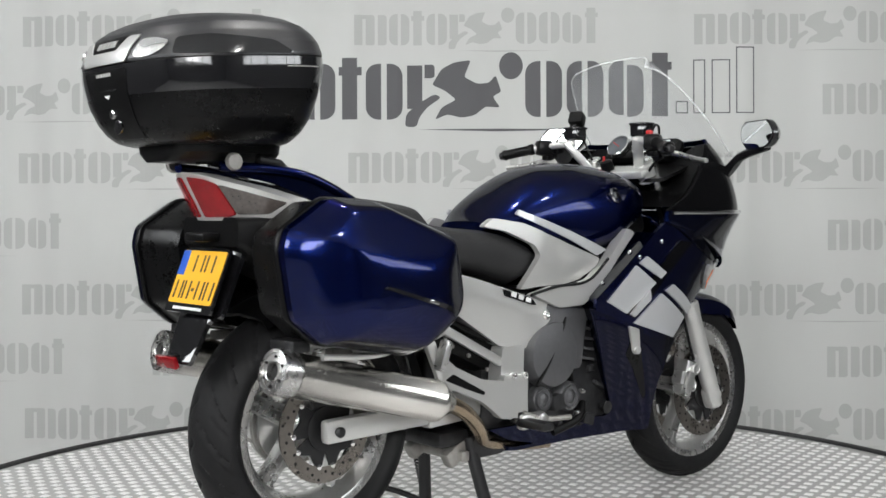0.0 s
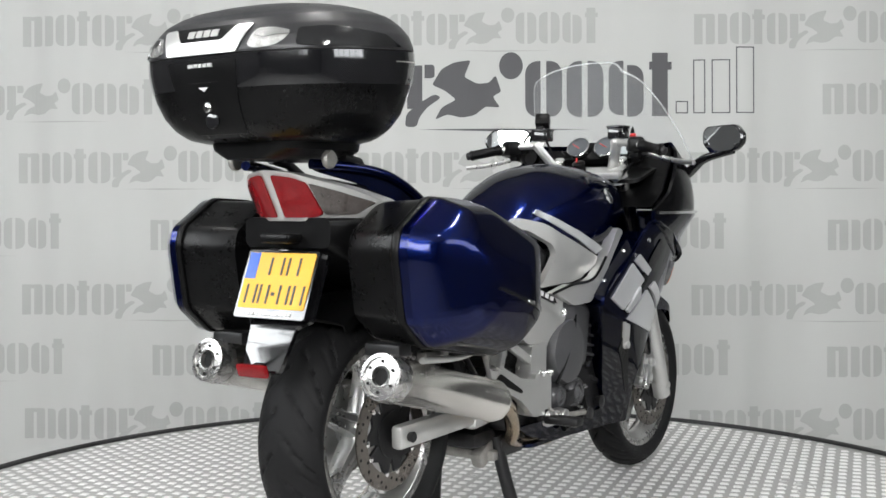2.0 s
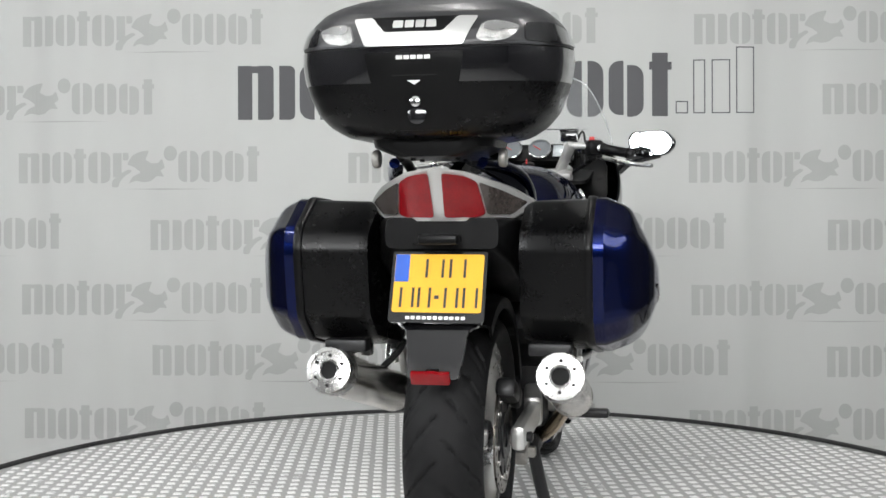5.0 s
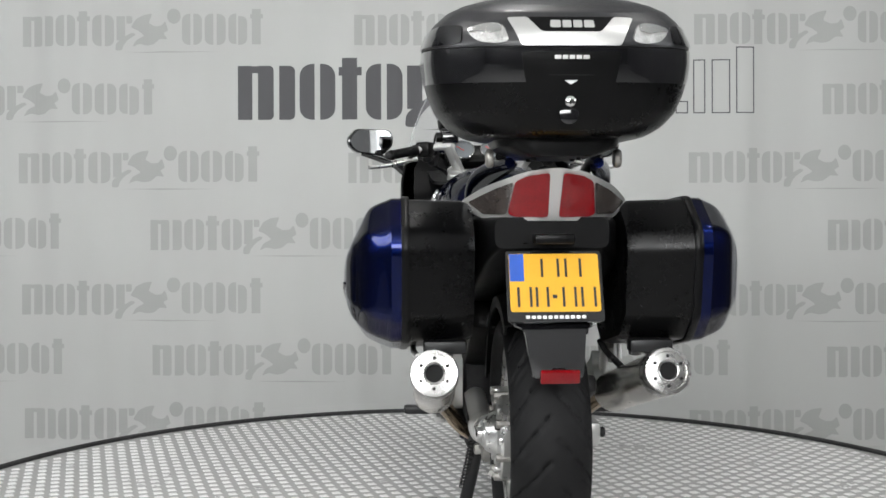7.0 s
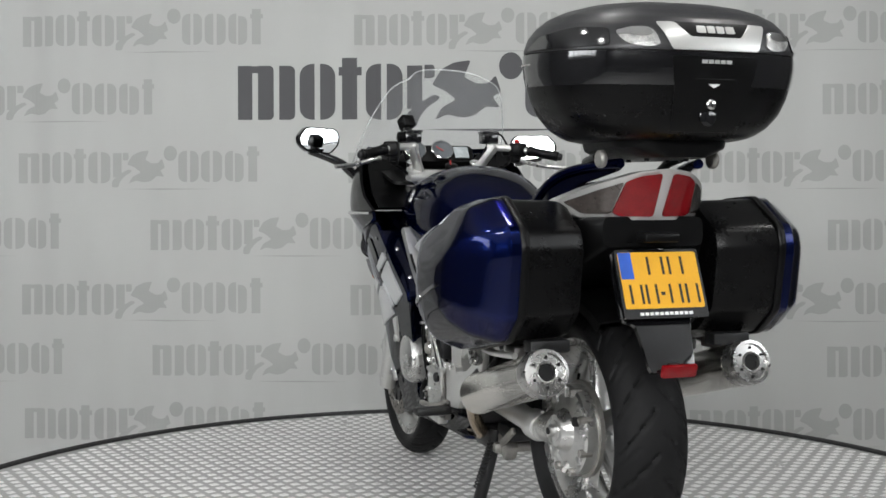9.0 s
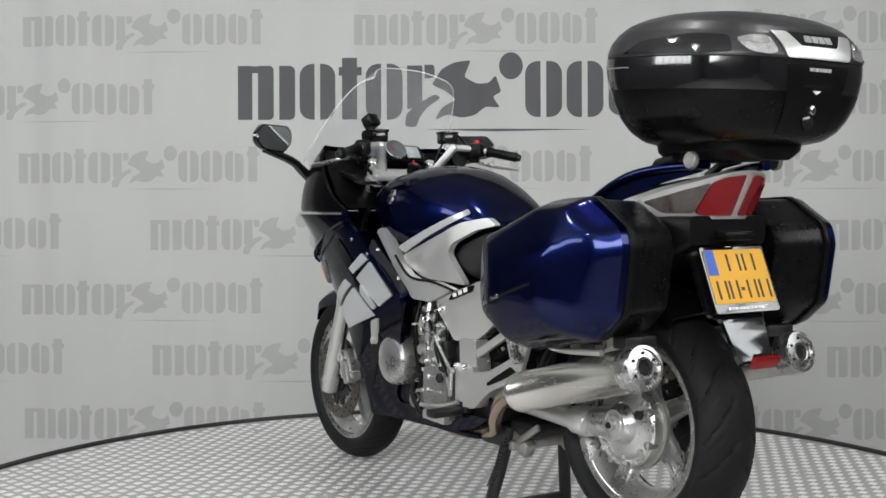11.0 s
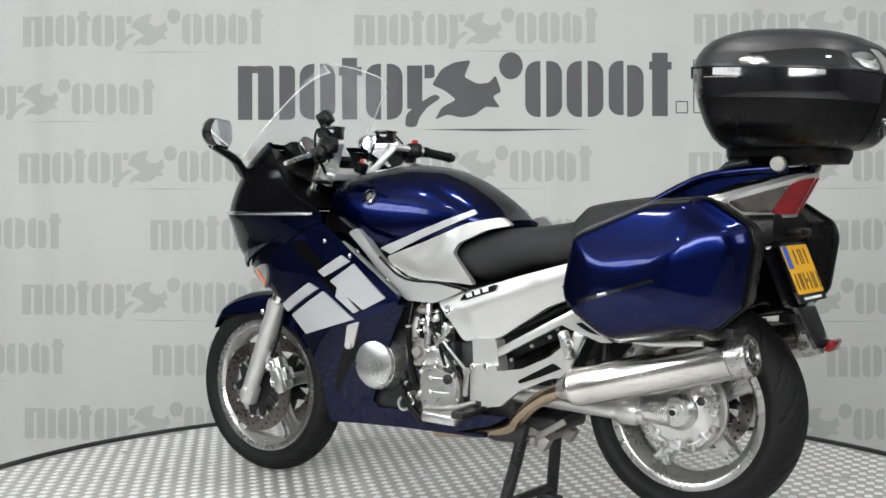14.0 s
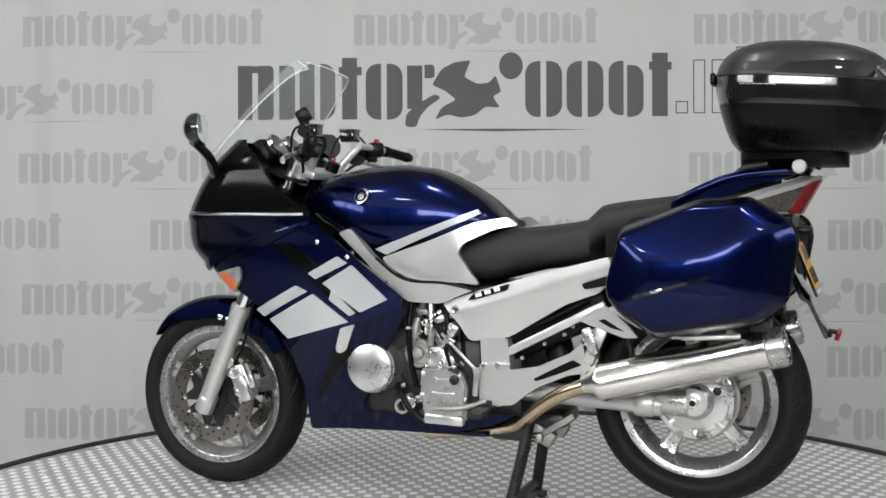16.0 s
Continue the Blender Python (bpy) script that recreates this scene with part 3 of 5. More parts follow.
def upper_rings(z0, z1, n):
    rings = []
    for k in range(n):
        z = z0 + (z1 - z0) * k / (n - 1)
        xb, xn = upper_back(z), nose(z)
        ring = []
        for j in range(49):
            s = j / 24 - 1
            x = xb + (xn - xb) * (1 - abs(s) ** 1.9)
            y = math.copysign(skin(x, z) + (0.006 if z < 0.937 else 0), -s) if abs(s) > 1e-6 else 0
            ring.append(Vector((x, y, z)))
        rings.append(ring + [p + Vector((-0.008, -math.copysign(0.008, p.y) if abs(p.y) > 0.01 else 0, 0)) for p in reversed(ring)])
    return rings


front = part("front_fairing", loft(upper_rings(0.775, 0.936, 12)), BLUE_SHADED, bike, "dark blue front fairing")
part("upper_fairing", loft(upper_rings(0.938, 1.150, 14)), DEEP_BLACK, front, "satin black upper fairing")
part("fairing_top_edge", loft(upper_rings(1.151, 1.168, 3)), BLUE, front, "blue top edge")
for s in (1, -1):
    part("inner_panel", sheet([(0.07, 0.95), (0.262, 0.95), (0.268, 1.0), (0.262, 1.09), (0.235, 1.155), (0.19, 1.15), (0.12, 1.10), (0.06, 1.05)],
                              lambda y, z: (upper_back(z) + 0.035 + (0.27 - y) * 0.15, s * y, z), (0.01, 0, 0)), BLACK, front, "black inner panel")
    part("trim_line", tube([(x, s * (skin(x, 0.931) + 0.007), 0.931 + 0.012 * max(0, (x - 1.5))) for x in [1.16 + i * 0.045 for i in range(11)]], 0.0055, 8), CHROME, front)
part("dash_panel", sheet(rounded([(1.24, -0.2), (1.46, -0.23), (1.52, 0), (1.46, 0.23), (1.24, 0.2)], 0.03), lambda x, y: (x, y, 1.04 + (x - 1.24) * 0.35), (0, 0, -0.012)), BLACK, front)


def fair(s):
    return lambda x, z: (x, s * skin(x, z), z)


def proud(s, d):
    return lambda x, z: (x, s * (skin(x, z) + d), z)


for s in (1, -1):
    main = part("side_fairing", sheet(rounded([(1.575, 0.748), (1.30, 0.89), (1.14, 0.905), (1.088, 0.872), (0.85, 0.679), (0.855, 0.628), (1.03, 0.590),
                                               (1.13, 0.549), (1.245, 0.536), (1.315, 0.604), (1.435, 0.672)], 0.012), fair(s), (0, -s * 0.012, 0), 0.014),
                BLUE, bike, "dark blue side fairing with silver stripes")
    for pts in ([(1.38, 0.624), (1.205, 0.709), (1.166, 0.691), (1.348, 0.603)], [(1.325, 0.595), (1.146, 0.684), (1.032, 0.598), (1.256, 0.536)],
                [(1.158, 0.748), (1.053, 0.802), (1.02, 0.782), (1.132, 0.730)], [(1.11, 0.718), (1.006, 0.776), (0.895, 0.672), (0.99, 0.630)]):
        part("silver_stripe", sheet(rounded(pts, 0.004), proud(s, 0.005), (0, -s * 0.007, 0), 0.010), SILVER_PANEL, main, "silver stripe panel")
    part("air_scoop", sheet(rounded([(1.285, 0.838), (1.175, 0.752), (1.036, 0.613), (0.994, 0.627), (1.072, 0.712), (1.155, 0.80), (1.215, 0.845)], 0.006), proud(s, 0.004), (0, -s * 0.007, 0), 0.010),
         DEEP_BLACK, main, "black air scoop")
    part("scoop_vane", sheet(rounded([(1.088, 0.668), (1.076, 0.70), (1.003, 0.628), (1.023, 0.618)], 0.004), proud(s, 0.012), (0, -s * 0.01, 0), 0.02), SILVER_PANEL, main)
    part("blue_blade", sheet(rounded([(1.62, 0.775), (1.32, 0.895), (1.14, 0.912), (1.14, 0.898), (1.30, 0.868), (1.58, 0.742)], 0.008), lambda x, z: (x, s * (skin(x, z) + 0.004 + 0.022 * min(1, max(0, (0.912 - 0.285 * (x - 1.14) - z) / 0.032 + 0.1))), z), (0, -s * 0.014, 0), 0.010),
         BLUE, main, "blue fairing blade")
    sig = part("turn_signal", sheet(rounded([(1.55, 0.735), (1.415, 0.765), (1.417, 0.726), (1.468, 0.672)], 0.012), proud(s, 0.012), (0, -s * 0.03, 0), 0.012), CLEAR, bike, "clear and amber turn signal lens")
    part("amber_insert", sheet(rounded([(1.538, 0.731), (1.482, 0.742), (1.443, 0.70), (1.468, 0.679)], 0.006), proud(s, 0.0145), (0, -s * 0.004, 0), 0.012), AMBER, sig)
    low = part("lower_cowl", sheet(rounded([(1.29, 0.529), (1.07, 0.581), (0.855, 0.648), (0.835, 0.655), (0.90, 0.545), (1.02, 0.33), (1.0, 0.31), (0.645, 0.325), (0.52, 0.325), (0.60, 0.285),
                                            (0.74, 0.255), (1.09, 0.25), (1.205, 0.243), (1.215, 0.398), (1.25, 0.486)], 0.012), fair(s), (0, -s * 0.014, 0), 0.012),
               BLUE_SHADED, bike, "dark blue lower cowl")
    part("cowl_vent", sheet(rounded([(1.10, 0.502), (1.04, 0.548), (1.03, 0.50), (1.075, 0.455), (1.158, 0.345), (1.165, 0.362)], 0.004), proud(s, 0.002), (0, -s * 0.004, 0), 0.02), BLACK, low)
    part("cowl_bracket", join(sheet(rounded([(1.062, 0.578), (1.012, 0.592), (1.052, 0.508), (1.072, 0.496), (1.086, 0.512)], 0.006), proud(s, 0.006), (0, -s * 0.010, 0), 0.015), lathe([(0.012, -0.004), (0.012, 0.01), (0.005, 0.012)], (1.069, s * (skin(1.069, 0.512) + 0.004), 0.512), (0, s, 0), 14)), SILVER, low)
    for x, z in ((0.80, 0.30), (1.12, 0.845), (1.02, 0.80)):
        part("cowl_bolt", lathe([(0.007, 0), (0.007, 0.004), (0.003, 0.006)], (x, s * (skin(x, z) - 0.001), z), (0, s, 0), 10), CHROME, low)
for s in (1, -1):
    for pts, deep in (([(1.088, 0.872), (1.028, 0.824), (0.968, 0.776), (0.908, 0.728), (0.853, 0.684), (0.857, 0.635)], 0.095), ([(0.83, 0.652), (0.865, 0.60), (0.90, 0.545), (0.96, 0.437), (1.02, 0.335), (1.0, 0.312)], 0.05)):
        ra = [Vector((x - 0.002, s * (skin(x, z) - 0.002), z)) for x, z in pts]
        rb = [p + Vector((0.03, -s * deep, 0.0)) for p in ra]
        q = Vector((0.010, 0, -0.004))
        part("fairing_flange", loft([[u_, v_, v_ + q, u_ + q] for u_, v_ in zip(ra, rb)]), BLUE_SHADED, bike, "dark blue fairing flange")
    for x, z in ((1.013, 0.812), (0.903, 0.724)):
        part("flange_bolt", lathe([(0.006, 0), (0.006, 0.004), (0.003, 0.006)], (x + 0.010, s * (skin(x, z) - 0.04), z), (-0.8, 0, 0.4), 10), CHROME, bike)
part("belly_pan", sheet(rounded([(0.62, -0.15), (1.18, -0.15), (1.21, 0), (1.18, 0.15), (0.62, 0.15)], 0.03), lambda x, y: (x, y, 0.25 - 0.012 * math.cos(y * 10)), (0, 0, 0.01)), BLUE_SHADED, bike)

# windscreen
def screen_pt(u, v):
    """u across -1 to 1, v up 0 to 1."""
    w = (0.285 - 0.09 * v ** 2.2) * (1 - 0.16 * max(0.0, (v - 0.80) / 0.20) ** 3.5)
    return Vector((1.63 - 0.295 * v - 0.135 * u * u * (1 - 0.15 * v), w * u * (1 - 0.1 * abs(u) * v), 1.12 + 0.325 * v - 0.02 * u * u * (0.4 + v) - 0.022 * v ** 6 * u ** 4))


rings = [[screen_pt(j / 12 - 1, k / 16) for j in range(25)] for k in range(17)]
rings = [r + [p + Vector((-0.003, 0, -0.002)) for p in reversed(r)] for r in rings]
ws = part("windscreen", loft(rings), SCREEN, bike, "clear acrylic windscreen")
ws.visible_shadow = False
edge = [screen_pt(-1, k / 16) for k in range(17)] + [screen_pt(j / 12 - 1, 1) for j in range(1, 25)] + [screen_pt(1, 1 - k / 16) for k in range(1, 17)]
se = part("screen_edge", tube(edge, 0.0028, 8), SCREEN_EDGE, ws, "bright polished edge")
se.visible_shadow = False

# tank
TANK = [(0.57, 0.09, 0.905, 0.885), (0.60, 0.128, 0.932, 0.87), (0.65, 0.155, 0.980, 0.85), (0.74, 0.182, 1.037, 0.82), (0.82, 0.200, 1.072, 0.79),
        (0.92, 0.212, 1.088, 0.775), (1.02, 0.216, 1.085, 0.79), (1.12, 0.20, 1.072, 0.85), (1.20, 0.165, 1.05, 0.89), (1.24, 0.12, 1.03, 0.93)]


def tank_dims(x):
    return [interp([(r[0], r[i]) for r in TANK], x) for i in (1, 2, 3)]


def tank_y(x, z):
    w, zt, zb = tank_dims(x)
    zc = zb + (zt - zb) * 0.42
    t = (z - zc) / (zt - zc) if z > zc else (zc - z) / (zc - zb) * 0.5
    return w * max(0.0, 1 - min(1, t) ** 2.3) ** (1 / 2.3)


rings = []
for k in range(33):
    x = 0.57 + 0.67 * k / 32
    w, zt, zb = (sum(tank_dims(x + d)[i] for d in (-0.02, 0, 0.02)) / 3 for i in range(3))
    zc = zb + (zt - zb) * 0.42
    ring = []
    for j in range(44):
        a = j * math.tau / 44
        c, s_ = math.cos(a), math.sin(a)
        ring.append((x, w * math.copysign(abs(c) ** (2 / 2.3), c), zc + ((zt - zc) if s_ > 0 else (zc - zb)) * math.copysign(abs(s_) ** (2 / 2.3), s_)))
    rings.append(ring)
tank = part("fuel_tank", loft(rings), BLUE, bike, "dark metallic blue fuel tank")
for s in (1, -1):
    part("tank_stripe", sheet(rounded([(0.965, 0.822), (0.80, 0.886), (0.648, 0.945), (0.635, 0.932), (0.80, 0.862), (0.928, 0.805)], 0.004),
                              lambda x, z: (x, s * (max(tank_y(x, z), 0.15) + 0.003), z), (0, -s * 0.006, 0), 0.02), SILVER_PANEL, tank, "silver stripe")
    badge = [(1.01, s * (tank_y(1.01, 0.985) + 0.002), 0.985)]
    nrm = Vector((0.2, s * 1.0, 0.45)).normalized()
    part("tank_badge", join(lathe([(0.026, -0.002), (0.026, 0.004), (0.021, 0.005), (0.021, 0.003)], badge[0], nrm, 32, False),
                            lathe([(0.013, 0.0), (0.013, 0.004), (0.005, 0.005)], badge[0], nrm, 24)), CHROME, tank, "round chrome badge")
    pan = part("side_panel", sheet(rounded([(0.945, 0.796), (0.80, 0.845), (0.655, 0.905), (0.56, 0.921), (0.525, 0.896), (0.595, 0.884), (0.685, 0.842), (0.702, 0.812), (0.64, 0.714),
                                            (0.70, 0.722), (0.81, 0.725), (0.875, 0.736), (0.925, 0.772)], 0.012),
                                   lambda x, z: (x, s * (max(min(tank_y(x, z), 0.19), 0.176 - max(0, 0.70 - x) * 0.30) + 0.004 + 0.008 * math.sin((z - 0.7) * 14)), z), (0, -s * 0.02, 0), 0.02),
               SILVER, bike, "silver side panel below the tank")
    part("panel_edge", tube([(0.955, s * 0.224, 0.796), (0.885, s * 0.228, 0.741), (0.83, s * 0.228, 0.725), (0.74, s * 0.228, 0.726), (0.68, s * 0.222, 0.714), (0.635, s * 0.214, 0.702)], 0.0045, 8, 2), BLACK, pan)
    part("frame_spar", sheet(rounded([(1.085, 0.872), (1.045, 0.886), (0.960, 0.795), (0.885, 0.738), (0.83, 0.722), (0.732, 0.722), (0.642, 0.702), (0.745, 0.660), (0.845, 0.664), (0.920, 0.716), (1.0, 0.795)], 0.012),
                             lambda x, z: (x, s * (0.222 + 0.006 * math.sin(x * 9)), z), (0, -s * 0.035, 0), 0.02), SILVER, bike, "silver aluminium frame spar")
    cov = part("seat_side_cover", sheet(rounded([(0.745, 0.662), (0.63, 0.700), (0.45, 0.752), (0.229, 0.808), (0.222, 0.747), (0.262, 0.701), (0.363, 0.665), (0.536, 0.563), (0.66, 0.546), (0.695, 0.605)], 0.014),
                                        lambda x, z: (x, s * (0.212 - (lambda d: 0.16 * d if d > 0 else -0.22 * d)(z - (0.618 + (0.72 - x) * 0.33))), z), (0, -s * 0.04, 0), 0.012),
               SILVER, bike, "silver side cover under the seat")
    part("name_badge", sheet(rounded([(0.66, 0.672), (0.64, 0.694), (0.53, 0.724), (0.535, 0.705), (0.64, 0.675)], 0.004), lambda x, z: (x, s * 0.2125, z), (0, -s * 0.012, 0), 0.02), BLACK, cov)
    part("badge_bars", join(*[block((0.625 - i * 0.029, s * 0.2135, 0.689 + i * 0.009), (0.02, 0.003, 0.013), 0.001, (0, 16, 0)) for i in range(3)]), WHITE, cov)
    part("cover_slot", sheet(rounded([(0.31, 0.728), (0.235, 0.752), (0.232, 0.725), (0.30, 0.712)], 0.005), lambda x, z: (x, s * 0.214, z), (0, -s * 0.012, 0), 0.02), BLACK, cov)
    part("frame_bolt", join(lathe([(0.014, 0), (0.014, 0.006), (0.009, 0.010), (0.009, 0.004)], (0.70, s * 0.208, 0.642), (0, s, 0), 18)), CHROME, cov)


# seats
def saddle(table, bottom_drop, n=26, power=2.8):
    rings = []
    x0, x1 = table[0][0], table[-1][0]
    for k in range(n):
        x = x0 + (x1 - x0) * k / (n - 1)
        w, zt, zb = (interp([(r[0], r[i]) for r in table], x) for i in (1, 2, 3))
        zc = zb + (zt - zb) * 0.5
        ring = []
        for j in range(36):
            a = j * math.tau / 36
            c, s_ = math.cos(a), math.sin(a)
            dip = 0.012 * (1 - abs(c)) if s_ > 0 else 0
            ring.append((x, w * math.copysign(abs(c) ** (2 / power), c), zc + (zt - zc) * math.copysign(abs(s_) ** (2 / power), s_) - bottom_drop * dip))
        rings.append(ring)
    return loft(rings)


seat = part("rider_seat", saddle([(0.30, 0.165, 0.925, 0.78), (0.36, 0.172, 0.912, 0.77), (0.46, 0.172, 0.900, 0.76), (0.56, 0.160, 0.893, 0.735), (0.64, 0.155, 0.880, 0.715),
                                  (0.70, 0.152, 0.855, 0.735), (0.735, 0.135, 0.825, 0.78)], 0.6), SEAT, bike, "black vinyl rider seat")
part("passenger_seat", saddle([(-0.06, 0.10, 1.012, 0.95), (0.0, 0.13, 1.0, 0.93), (0.08, 0.15, 0.988, 0.90), (0.2, 0.165, 0.976, 0.86), (0.27, 0.168, 0.965, 0.84), (0.31, 0.165, 0.93, 0.80), (0.335, 0.14, 0.90, 0.80)], 0.6),
     SEAT, bike, "black vinyl passenger seat")

# tail, rack and lights
def tail_x(y, z):
    return -0.285 - (z - 0.93) * 0.55 + (abs(y) / 0.18) ** 2.2 * 0.135


tail = part("tail_cowl", saddle([(-0.235, 0.08, 1.03, 0.95), (-0.2, 0.12, 1.025, 0.94), (-0.16, 0.155, 1.02, 0.92), (-0.06, 0.155, 1.005, 0.90), (0.06, 0.13, 0.97, 0.86)], 0), BLACK_GLOSS, bike, "dark tail cowl")
for s in (1, -1):
    part("grab_rail", tube([(0.05, s * 0.165, 0.965), (-0.03, s * 0.168, 1.005), (-0.10, s * 0.155, 1.035), (-0.20, s * 0.13, 1.048), (-0.30, s * 0.10, 1.052)], 0.012, 12, 2), BLUE, tail, "blue grab rail")
    part("rail_web", sheet(rounded([(0.06, 0.925), (0.06, 0.965), (-0.03, 1.004), (-0.10, 1.034), (-0.20, 1.046), (-0.29, 1.050), (-0.27, 1.036), (-0.16, 1.01), (-0.06, 0.965)], 0.008),
                           lambda x, z: (x, s * (0.166 - 0.075 * min(1, max(0, -0.04 - x) / 0.26)), z), (0, -s * 0.012, 0), 0.02), BLUE_SHADED, tail, "dark blue rail side")
lamp_outline = [(y * 1.09, z) for y, z in [(0.182, 0.966), (0.135, 1.001), (0.06, 1.032), (0.0, 1.040), (-0.06, 1.032), (-0.135, 1.001), (-0.182, 0.966), (-0.145, 0.928), (-0.09, 0.922), (0.09, 0.922), (0.145, 0.928)]]
tl = part("tail_light", sheet(rounded(lamp_outline, 0.015), lambda y, z: (tail_x(y, z), y, z), lambda y, z: (0.05, 0, 0), 0.008), SILVER, bike, "tail light with silver surround and red lenses")


for s in (1, -1):
    part("red_lens", sheet(rounded([(s * 0.012, 0.930), (s * 0.015, 1.028), (s * 0.062, 1.022), (s * 0.088, 1.010), (s * 0.100, 0.938), (s * 0.085, 0.931)], 0.008), lambda y, z: (tail_x(y, z) - 0.006, y, z), (0.012, 0, 0), 0.008), RED, tl, "red tail lens")
    part("smoked_lens", sheet(rounded([(s * 0.103, 0.937), (s * 0.092, 1.009), (s * 0.134, 0.992), (s * 0.184, 0.965), (s * 0.152, 0.937)], 0.006), lambda y, z: (tail_x(y, z) - 0.006, y, z), (0.012, 0, 0), 0.008), SMOKE, tl, "smoked outer lens")
rk = part("carrier_plate", loft([[(x, y * k, z) for x, y in rounded([(-0.12, 0.09), (-0.16, 0.14), (-0.36, 0.14), (-0.415, 0.10), (-0.415, -0.10), (-0.36, -0.14), (-0.16, -0.14), (-0.12, -0.09)], 0.03)]
                                 for z, k in ((1.062, 0.55), (1.070, 0.72), (1.084, 0.95), (1.105, 1.0))]), BLACK, bike, "black top case carrier")
for s in (1, -1):
    part("carrier_knob", lathe([(0.018, 0), (0.021, 0.004), (0.021, 0.012), (0.018, 0.016)], (-0.288, s * 0.136, 1.062), (0, s, 0), 28), ALU_DULL, rk, "round silver knob")
    part("carrier_arm", tube([(-0.10, s * 0.10, 1.03), (-0.14, s * 0.11, 1.06), (-0.2, s * 0.11, 1.07)], 0.012, 10), BLACK_METAL, rk)
for k in range(2):
    for y in (-0.05, 0.05):
        part("carrier_bolt", lathe([(0.006, 0), (0.006, 0.01)], (-0.33 + 0.09 * k, y, 1.066), (0, 0, -1), 8), BLACK_METAL, rk)

# top case
BOX = [(1.100, 0.155, 0.16), (1.108, 0.178, 0.20), (1.13, 0.198, 0.236), (1.16, 0.213, 0.263), (1.20, 0.228, 0.280), (1.235, 0.237, 0.289), (1.27, 0.243, 0.293),
       (1.305, 0.244, 0.291), (1.335, 0.238, 0.282), (1.36, 0.228, 0.264), (1.382, 0.212, 0.240), (1.398, 0.188, 0.206), (1.409, 0.155, 0.165), (1.416, 0.11, 0.105), (1.419, 0.05, 0.045)]
BX, BP = -0.297, 2.9


def box_dims(z):
    return interp([(r[0], r[1]) for r in BOX], z), interp([(r[0], r[2]) for r in BOX], z)


def box_warp(x, y, z):
    """The seams rise towards the front."""
    k = interp([(1.10, 0.0), (1.2, 0.8), (1.30, 1.0), (1.36, 1.0), (1.419, 0.9)], z)
    return Vector((x + 0.03 * (1.27 - z), y, z + 0.075 * (x - BX) * k - 0.04 * max(0.0, z - 1.30) - 0.32 * (x - BX) ** 2 * min(1.0, max(0.0, (z - 1.31) / 0.09))))


def box_pt(a, z, d=0.0):
    """The top case's skin at the bearing a (0 forward, degrees) and height z."""
    l, w = box_dims(z)
    c, s_ = math.cos(radians(a)), math.sin(radians(a))
    return box_warp(BX + (l + d) * math.copysign(abs(c) ** (2 / BP), c), (w + d) * (1 + 0.09 * c) * math.copysign(abs(s_) ** (2 / BP), s_), z)


def box_run(q, z, d=0.0):
    """The same skin by the way q in metres along it from the middle of its rear."""
    l, w = box_dims(z)
    aq = abs(q)
    a, done, prev = 0.0, 0.0, box_pt(180, z)
    while done < aq and a < 170:
        a += 0.5
        p = box_pt(180 + a, z)
        done += (p - prev).length
        prev = p
    a -= 0.5 * max(0.0, done - aq) / 0.004 if a < 3 else 0.0
    p = box_pt(180 + math.copysign(max(a, 0.0), -q), z, d)
    if aq < 0.03:
        p = Vector((box_pt(180, z, d).x, q, p.z))
    return p


def box_body(z0, z1, d, n=14):
    zs = [z0 + (z1 - z0) * k / n for k in range(n + 1)]
    return loft([[box_pt(a * 4, z, d) for a in range(90)] for z in zs])


SEAM = 1.296
tc_ = part("top_case", box_body(1.100, 1.222, 0.0, 18), CASE_BLACK, bike, "black hard top case with a silver trim")
part("gloss_band", box_body(1.222, SEAM - 0.002, 0.0015, 8), BLACK_GLOSS, tc_, "gloss black band")
part("lid", box_body(SEAM + 0.002, 1.419, 0.0, 34), LID, tc_, "dark grey domed lid")
part("lid_seam", box_body(SEAM - 0.004, SEAM + 0.004, -0.004, 2), HOLE, tc_)


def box_patch(outline, d):
    """A patch on the case: outline in metres along its skin from the middle of the rear, and height."""
    return sheet(outline, lambda q, z: box_run(q, z, d), lambda q, z: box_run(q, z, d - 0.006) - box_run(q, z, d), 0.018)


part("silver_trim", box_patch(rounded([(-0.098, 1.298), (0.098, 1.298), (0.128, 1.368), (0.088, 1.370), (0.058, 1.332), (-0.058, 1.332), (-0.088, 1.370), (-0.128, 1.368)], 0.006), 0.0045), SILVER, tc_, "silver trim")
part("trim_inlay", box_patch(rounded([(-0.06, 1.330), (0.06, 1.330), (0.09, 1.370), (-0.09, 1.370)], 0.006), 0.0025), BLACK, tc_)
for q in (-0.036, -0.014, 0.008, 0.030):
    part("badge_bar", box_patch(rounded([(q - 0.008, 1.343), (q + 0.010, 1.343), (q + 0.010, 1.362), (q - 0.008, 1.362)], 0.003), 0.0045), SILVER, tc_)
for q in (-0.034, -0.020, -0.006, 0.008, 0.022):
    part("model_bar", box_patch([(q, 1.270), (q + 0.011, 1.270), (q + 0.011, 1.278), (q, 1.278)], 0.0045), SILVER, tc_)
part("rear_plate", box_patch(rounded([(-0.075, 1.115), (0.075, 1.115), (0.10, 1.285), (-0.10, 1.285)], 0.008), 0.0028), BLACK, tc_, "black lock panel")
part("panel_groove", box_patch([(-0.045, 1.236), (0.045, 1.236), (0.045, 1.238), (-0.045, 1.238)], 0.0035), HOLE, tc_)
part("arrow_mark", box_patch([(-0.014, 1.226), (0.014, 1.226), (0.0, 1.217)], 0.0045), WHITE, tc_)
